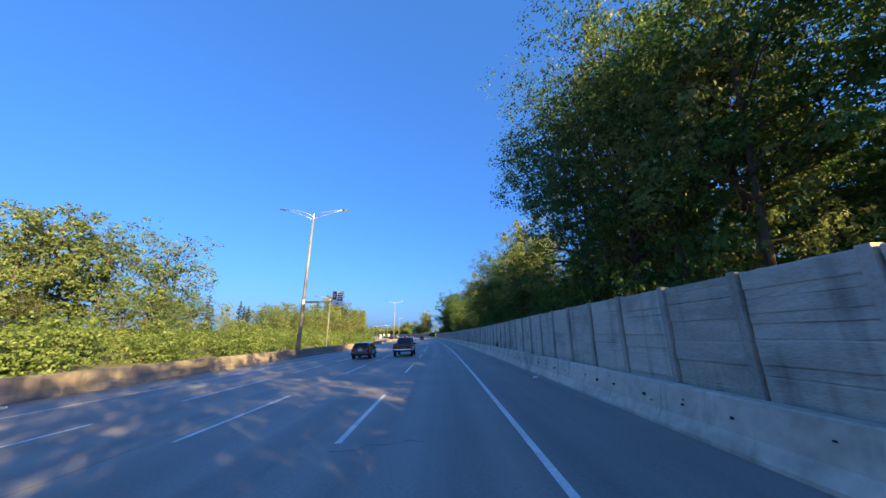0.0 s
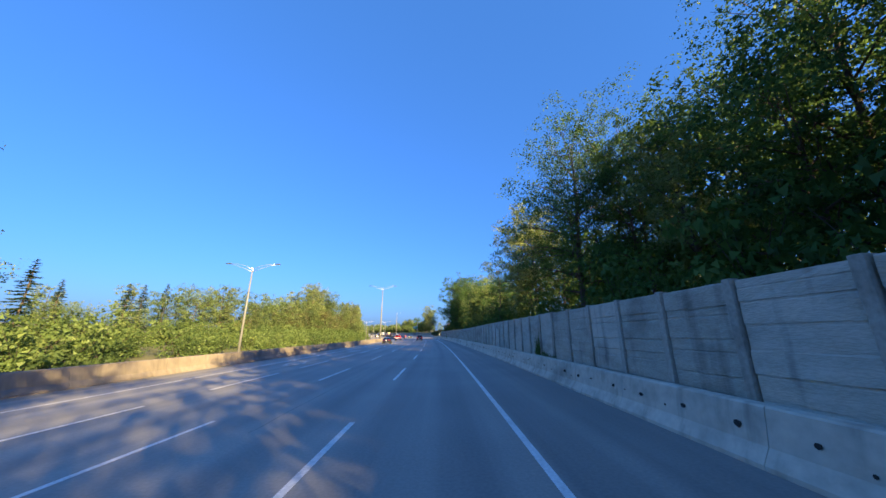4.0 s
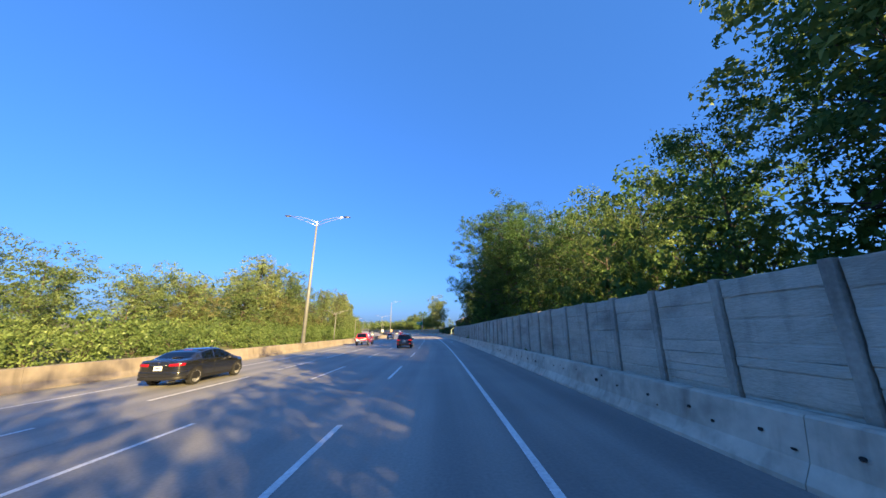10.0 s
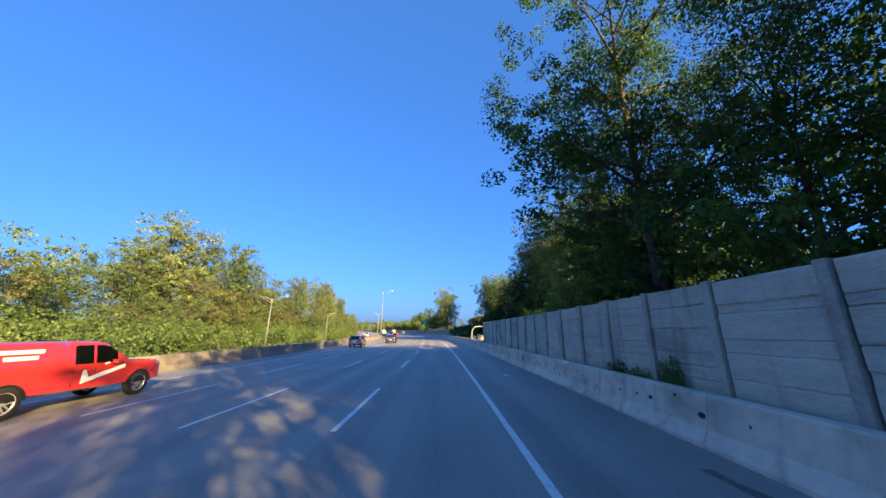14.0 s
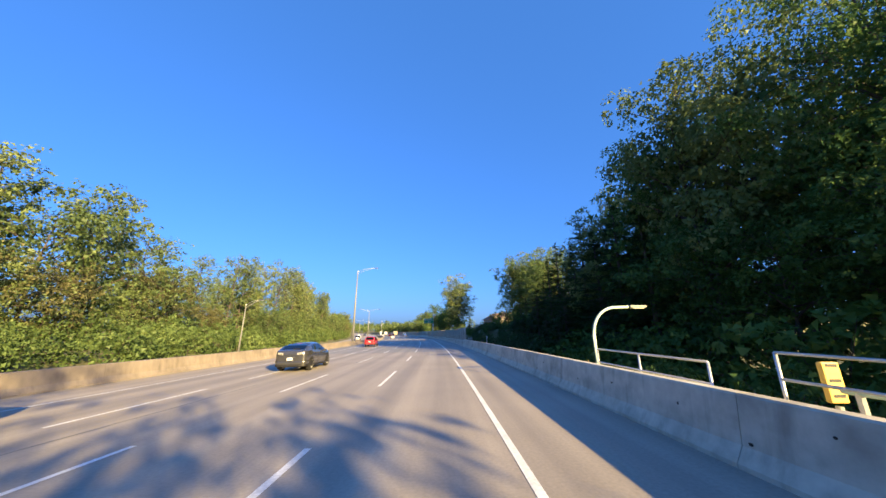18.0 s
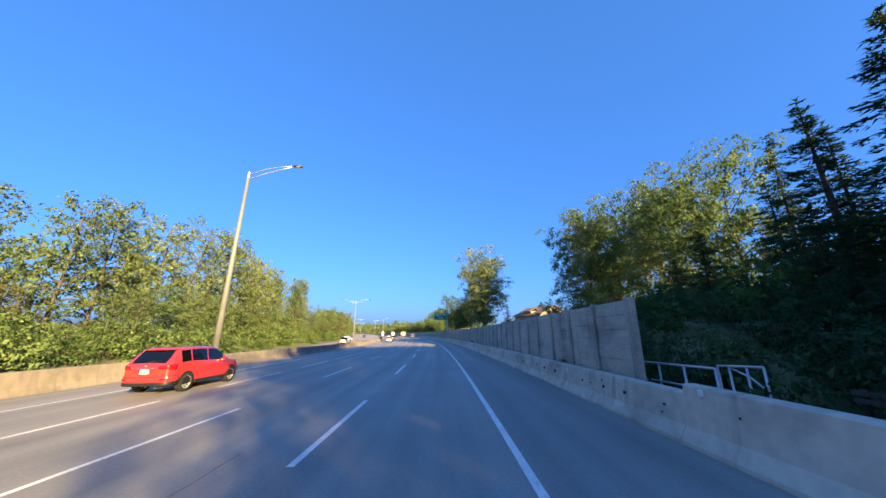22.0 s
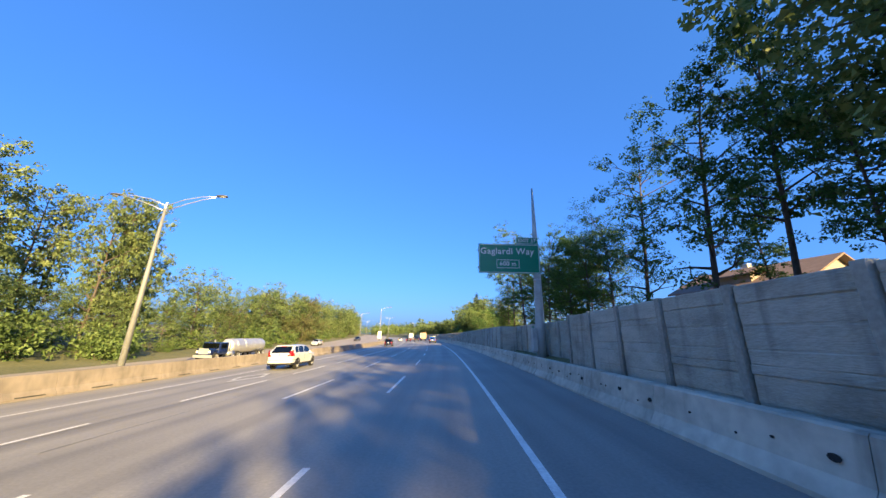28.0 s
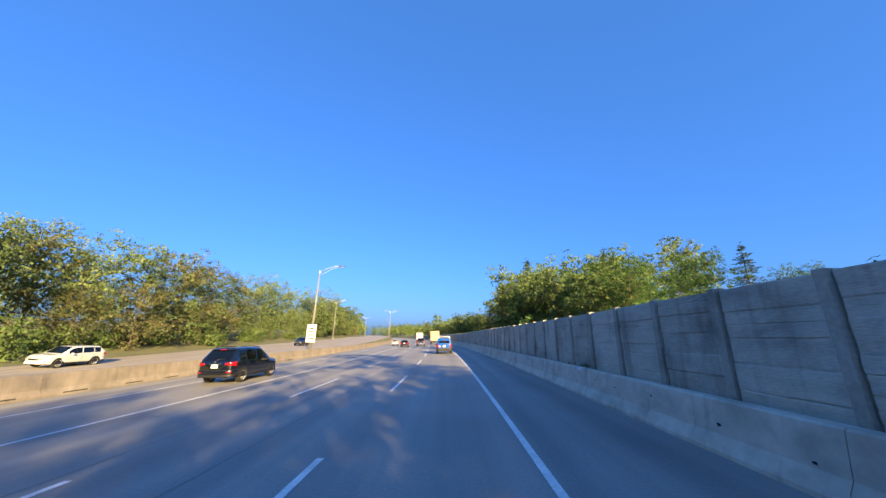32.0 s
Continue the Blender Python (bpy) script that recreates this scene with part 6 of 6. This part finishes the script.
def pickup(name, label, s, d, paint, canopy=False, L=5.7, W=1.98, H=1.86, belt=1.18, lit=False):
    m = road_pose(s, d)
    h = L / 2
    bed = [(-h, belt - 0.1), (-h + 0.03, belt - 0.01), (-0.62, belt), (-0.56, belt + 0.02)]
    if canopy:
        bed = [(-h, belt - 0.1), (-h + 0.03, belt - 0.01), (-h + 0.08, belt + 0.05), (-h + 0.5, H - 0.02), (-h + 0.7, H + 0.01), (-0.62, H + 0.01), (-0.58, H - 0.01)]
    roof = bed + [(-0.4, H - 0.06), (-0.2, H), (0.5, H - 0.01), (0.75, H - 0.07), (1.4, belt + 0.06), (1.55, belt + 0.01), (h - 0.3, belt - 0.05), (h - 0.05, belt - 0.16), (h, belt - 0.4)]
    spec = dict(roof=roof, belt=[(-h, belt - 0.04), (h, belt - 0.08)], plan=[(-h, W / 2 - 0.12), (-h + 0.03, W / 2 - 0.04), (-h + 0.1, W / 2 - 0.01), (0, W / 2), (h - 0.5, W / 2 - 0.03), (h - 0.1, W / 2 - 0.14), (h, W / 2 - 0.26)], sill=0.44, under=[(-h, 0.56), (-h + 0.6, 0.46), (h - 0.6, 0.42), (h, 0.46)], inset=0.16,
                side=((-0.3, 0.22), (0.3, 1.0)), screens=(((-h + 0.08, -h + 0.5) if canopy else (-0.56, -0.4)), (0.75, 1.4)))
    root = vehicle(name, label, "pickup truck", m, paint, spec, (-h + 1.1, h - 1.0), 0.4, ((W / 2 - 0.2, 0.12, 0.82, 0.82, 1.12, 1.12),), 0.66, lit, False, CHROME, cladding=False)
    if canopy:
        for sx in (-1, 1):
            for z, y0, y1 in ((1.62, -2.0, -1.1), (1.46, -1.9, -1.2)):
                part("lettering_bar", boxed(*sorted((sx * (W / 2 - 0.16), sx * (W / 2 - 0.1))), y0, y1, z - 0.05, z + 0.05), SIGN_WHITE, root)
        for sx in (-1, 1):
            bm = bmesh.new()
            vs = [bm.verts.new((sx * (W / 2 + 0.004), y, z)) for y, z in ((-0.1, 0.62), (1.2, 0.98), (1.2, 1.1), (0.1, 0.8), (0.0, 1.02), (-0.1, 1.02))]
            bm.faces.new(vs if sx > 0 else list(reversed(vs)))
            part("slash_mark", bm, SIGN_WHITE, root, "white slanted stripe")
        bm = bmesh.new()
        vs = [bm.verts.new((x, -L / 2 - 0.008, z)) for x, z in ((-0.8, 0.72), (0.75, 1.0), (0.75, 1.08), (-0.5, 0.86), (-0.6, 1.05), (-0.8, 1.05))]
        bm.faces.new(vs)
        part("slash_mark", bm, SIGN_WHITE, root, "white slanted stripe")
    else:
        part("bed_floor", boxed(-W / 2 + 0.1, W / 2 - 0.1, -L / 2 + 0.1, -0.45, belt - 0.012, belt + 0.03), TRIM, root, "dark open load bed")
        part("tailgate", boxed(-W / 2 + 0.22, W / 2 - 0.22, -L / 2 - 0.025, -L / 2 + 0.05, 0.74, belt, 0.015), paint, root)
        for sx in (-1, 1):
            part("bed_side", boxed(*sorted((sx * (W / 2 - 0.14), sx * (W / 2 - 0.04))), -L / 2 + 0.08, -0.4, belt - 0.05, belt + 0.1, 0.02), paint, root)
    return root


pickup("black_pickup", "charcoal pickup truck with an open bed", 33.2 + 2.85, -3.65, BROWN)
pickup("red_pickup", "red pickup truck with a canopy and white slanted stripes", 156.2, -11.4, RED, True)
pickup("grey_pickup_ahead", "charcoal pickup truck far along the road", 452, -3.7, BROWN, lit=True)


def van(s, d):
    L, W, H, belt = 4.85, 1.96, 1.92, 1.1
    m = road_pose(s, d)
    h = L / 2
    roof = [(-h, belt + 0.04), (-h + 0.03, belt + 0.16), (-h + 0.1, H - 0.3), (-h + 0.16, H - 0.08), (-h + 0.26, H - 0.02), (-1.0, H), (0.4, H - 0.02), (0.75, H - 0.1), (1.5, belt + 0.06), (1.7, belt - 0.03), (h - 0.2, belt - 0.14), (h - 0.04, belt - 0.26), (h, belt - 0.45)]
    spec = dict(roof=roof, belt=[(-h, belt), (h, belt - 0.12)], plan=[(-h, W / 2 - 0.2), (-h + 0.03, W / 2 - 0.1), (-h + 0.1, W / 2 - 0.03), (-h + 0.3, W / 2), (1.0, W / 2), (h - 0.4, W / 2 - 0.06), (h, W / 2 - 0.26)], sill=0.36, under=[(-h, 0.46), (-h + 0.6, 0.36), (h - 0.6, 0.34), (h, 0.4)], inset=0.13,
                side=((0.35, 0.6), (0.66, 1.15)), screens=((-h + 0.03, -h + 0.1), (0.75, 1.5)))
    root = vehicle("blue_van", "bright blue cargo van with a white ladder rack", "van", m, BLUE, spec, (-h + 1.0, h - 0.95), 0.35, ((W / 2 - 0.28, 0.08, 0.8, 0.8, 1.12, 1.12),), 0.92, cladding=False)
    part("rear_door_seam", boxed(-0.008, 0.008, -L / 2 - 0.004, -L / 2 + 0.02, 0.6, 1.75), TRIM, root)
    for z in (1.02, 1.0):
        part("lettering_bar", boxed(-0.78, -0.5, -L / 2 - 0.006, -L / 2, z - 0.16, z - 0.02), SIGN_WHITE, root)
    part("lettering_bar", boxed(0.1, 0.75, -L / 2 + 0.04, -L / 2 + 0.05, 1.2, 1.25), SIGN_WHITE, root)
    part("lettering_bar", boxed(-0.75, -0.1, -L / 2 + 0.04, -L / 2 + 0.05, 1.2, 1.25), SIGN_WHITE, root)
    rack = part("ladder_rack", tube(bmesh.new(), [(-0.75, -1.9, H + 0.16), (0.75, -1.9, H + 0.16)], 0.03, 6), SIGN_WHITE, root, "white ladder rack")
    for y in (-0.7, 0.4):
        part("rack_bar", tube(bmesh.new(), [(-0.75, y, H + 0.16), (0.75, y, H + 0.16)], 0.03, 6), SIGN_WHITE, rack)
    for sx in (-1, 1):
        part("rack_rail", tube(bmesh.new(), [(sx * 0.72, -2.1, H + 0.19), (sx * 0.72, 0.6, H + 0.19)], 0.03, 6), SIGN_WHITE, rack)
        for y in (-1.9, -0.7, 0.4):
            part("rack_foot", tube(bmesh.new(), [(sx * 0.75, y, H - 0.06), (sx * 0.75, y, H + 0.17)], 0.025, 6), SIGN_WHITE, rack)
    return root


van(412.5 + 2.4, 0.45)


def lorry(s, d, paint, label, z=0.0):
    root = thing("box_lorry", label, "lorry", road_pose(s, d, z), "traffic")
    part("box_body", boxed(-1.25, 1.25, -4.5, 1.8, 1.0, 3.7, 0.04), paint, root)
    part("cab", boxed(-1.15, 1.15, 2.0, 4.0, 0.7, 2.8, 0.12), WHITE, root)
    part("windscreen", boxed(-1.0, 1.0, 3.98, 4.02, 1.7, 2.5, 0.01), GLASS, root)
    part("chassis", boxed(-0.5, 0.5, -4.4, 3.9, 0.55, 1.0, 0.03), TRIM, root)
    part("rear_bumper", boxed(-1.2, 1.2, -4.6, -4.5, 0.5, 0.75, 0.02), TRIM, root)
    tyre, rim, disc = wheel_meshes(0.48, 0.3)
    for y in (-3.0, -1.8, 3.0):
        for sx in (-1, 1):
            t = new("wheel", tyre)
            t.parent = root
            t.matrix_basis = Matrix.Translation((sx * 1.05, y, 0.48))
            part("rim", rim, None, t)
    for sx in (-1, 1):
        part("tail_light", boxed(*sorted((sx * 0.9, sx * 1.15)), -4.62, -4.58, 0.75, 0.9), TAIL, root)
    return root


def tanker(s, d):
    """Oncoming lorry with a bonneted cab and a long polished tank."""
    base = on_road(s, d, 0)
    m = Matrix.Translation((base[0], base[1], bank(s) * -16.5 + land(s, d) + 0.02)) @ Matrix.Rotation(heading(s) + math.pi, 4, "Z")
    root = thing("tanker_lorry", "dark blue bonneted lorry with a silver tank", "lorry", m, "traffic")
    cab = bmesh.new()
    box(cab, -1.05, 1.05, 3.6, 5.3, 0.7, 2.15, 0.12)
    part("cab", cab, COBALT, root)
    part("bonnet", boxed(-0.85, 0.85, 5.2, 6.5, 0.6, 1.4, 0.15), COBALT, root)
    part("windscreen", boxed(-0.95, 0.95, 5.29, 5.33, 1.45, 2.02, 0.01), GLASS, root)
    part("front_bumper", boxed(-1.1, 1.1, 6.45, 6.6, 0.4, 0.7, 0.03), STEEL, root)
    part("grille", boxed(-0.55, 0.55, 6.49, 6.53, 0.8, 1.45, 0.01), STEEL, root)
    for sx in (-1, 1):
        part("side_window", boxed(*sorted((sx * 1.04, sx * 1.07)), 4.0, 5.0, 1.45, 2.0, 0.01), GLASS, root)
        part("headlight", boxed(*sorted((sx * 0.6, sx * 0.84)), 6.48, 6.54, 0.95, 1.2, 0.02), SIGN_WHITE, root)
        part("fuel_tank", tube(bmesh.new(), [(sx * 0.85, 2.2, 0.75), (sx * 0.85, 3.5, 0.75)], 0.28, 12), STEEL, root, smooth=True)
        part("exhaust_stack", tube(bmesh.new(), [(sx * 0.95, 3.4, 0.8), (sx * 0.95, 3.4, 2.4)], 0.07, 8), STEEL, root, smooth=True)
    n = 12
    prof = [0.5, 0.75, 0.88] + [0.95] * n + [0.88, 0.75, 0.5]
    ys = [2.5, 2.44, 2.34] + [2.2 - 7.6 * i / (n - 1) for i in range(n)] + [-5.54, -5.64, -5.7]
    tank = part("tank", tube(bmesh.new(), [(0, y, 1.6) for y in ys], prof, 24), STEEL, root, "polished silver tank", smooth=True)
    for y in (1.4, -0.5, -2.4, -4.3):
        part("band", tube(bmesh.new(), [(0, y - 0.04, 1.6), (0, y + 0.04, 1.6)], 0.965, 24), STEEL, tank)
    part("chassis", boxed(-0.45, 0.45, -5.5, 5.2, 0.6, 0.9, 0.03), TRIM, root)
    tyre, rim, disc = wheel_meshes(0.48, 0.3)
    for y in (-4.8, -3.6, 1.4, 2.6, 5.7):
        for sx in (-1, 1):
            w = new("wheel", tyre)
            w.parent = root
            w.matrix_basis = Matrix.Translation((sx * 0.95, y, 0.48))
            part("rim", rim, None, w)
    return root


tanker(357.2, -28)
lorry(470, 0.3, TAN, "tan box lorry far along the road")
lorry(505, -3.7, WHITE, "white box lorry far along the road")

# ---------------------------------------------------------------- wear on the carriageway
TAR = material("tar", (0.06, 0.062, 0.06), (0.11, 0.112, 0.105), 0.5, 0.4, 8, 0.2)
WORN_PAINT = material("worn_paint", (0.24, 0.24, 0.235), (0.72, 0.72, 0.7), 0.65, 0.35, 6, 0.1)


def strip(name, mat, pts, width, parent, lift=0.004):
    """A thin band on the road through (s, d) points, its width varying a little."""
    r = random.Random(int(pts[0][0] * 10) + len(pts))
    verts, faces = [], []
    for i, (s, d) in enumerate(pts):
        w = width * r.uniform(0.6, 1.3) / 2
        verts += [on_road(s, d - w, lift), on_road(s, d + w, lift)]
        if i:
            k = 2 * i
            faces.append((k - 2, k - 1, k + 1, k))
    me = bpy.data.meshes.new(name)
    me.from_pydata(verts, [], faces)
    me.materials.append(mat)
    ob = new(name, me)
    ob.parent = parent
    return tagged(ob, "")


wear = thing("crack_seals", "dark sealed cracks running along the worn asphalt", "road wear", kind="structure")
rw_ = random.Random(88)
for s0, ln, d0, w in ((2, 34, -5.9, 0.03), (20, 26, -9.5, 0.03), (48, 40, -3.9, 0.025), (100, 30, -7.2, 0.025), (126, 26, -5.8, 0.03), (186, 18, -7.5, 0.05), (212, 22, -5.6, 0.05), (222, 18, -3.0, 0.03), (236, 40, -9.4, 0.03), (280, 36, -5.8, 0.03), (312, 30, -8.8, 0.05), (318, 22, -7.4, 0.04), (344, 40, -5.8, 0.03), (366, 40, -3.6, 0.03)):
    pts, d = [], d0
    for k in range(int(ln / 0.6)):
        d += rw_.uniform(-0.035, 0.035) + (d0 - d) * 0.08
        pts.append((s0 + k * 0.6, d))
    strip("crack_seal", TAR, pts, w, wear)
# short cross cracks
for k in range(14):
    s0, d = rw_.uniform(4, 390), rw_.uniform(-12, 2.5)
    pts = [(s0 + rw_.uniform(-0.12, 0.12) + j * 0.05, d + j * 0.16) for j in range(rw_.randrange(5, 14))]
    me = bpy.data.meshes.new("cross_crack")
    verts, faces = [], []
    for i, (s, dd) in enumerate(pts):
        w = rw_.uniform(0.012, 0.03)
        verts += [on_road(s - w, dd, 0.004), on_road(s + w, dd, 0.004)]
        if i:
            q = 2 * i
            faces.append((q - 2, q, q + 1, q - 1))
    me.from_pydata(verts, [], faces)
    me.materials.append(TAR)
    ob = new("cross_crack", me)
    ob.parent = wear
# dark scuffs on the bridge deck and by the barrier
for s, d, w, ln in ((228.9, -6.4, 0.16, 0.5), (230.7, -5.3, 0.14, 0.6), (230.9, -3.4, 0.12, 0.8), (232.4, -1.2, 0.12, 0.7), (148.6, 4.35, 0.2, 2.6), (22.5, 3.6, 0.14, 0.5), (101, 3.5, 0.12, 0.4), (103.5, 3.3, 0.1, 0.5)):
    strip("scuff", TAR, [(s + ln * k / 6, d + rw_.uniform(-0.04, 0.04)) for k in range(7)], w, wear, 0.005)

# worn diamonds of the car-pool lane
for s0 in (64.2, 82.8, 328.5):
    sign = thing("lane_diamond", "worn white diamond painted on the far lane", "road marking", kind="structure")
    c, hl, hw = (s0 + 1.9, -10.8), 1.95, 0.62
    corners = [(c[0] - hl, c[1]), (c[0], c[1] + hw), (c[0] + hl, c[1]), (c[0], c[1] - hw)]
    for i in range(4):
        p, q = corners[i], corners[(i + 1) % 4]
        verts, faces = [], []
        for k in range(9):
            t = k / 8
            s, d = p[0] + (q[0] - p[0]) * t, p[1] + (q[1] - p[1]) * t
            verts += [on_road(s, d - 0.11, LIFT), on_road(s, d + 0.11, LIFT)]
            if k and not (k % 4 == 3 and i % 2):
                j = 2 * k
                faces.append((j - 2, j - 1, j + 1, j))
        me = bpy.data.meshes.new("diamond_side")
        me.from_pydata(verts, [], faces)
        me.materials.append(WORN_PAINT)
        ob = new("diamond_side", me)
        ob.parent = sign
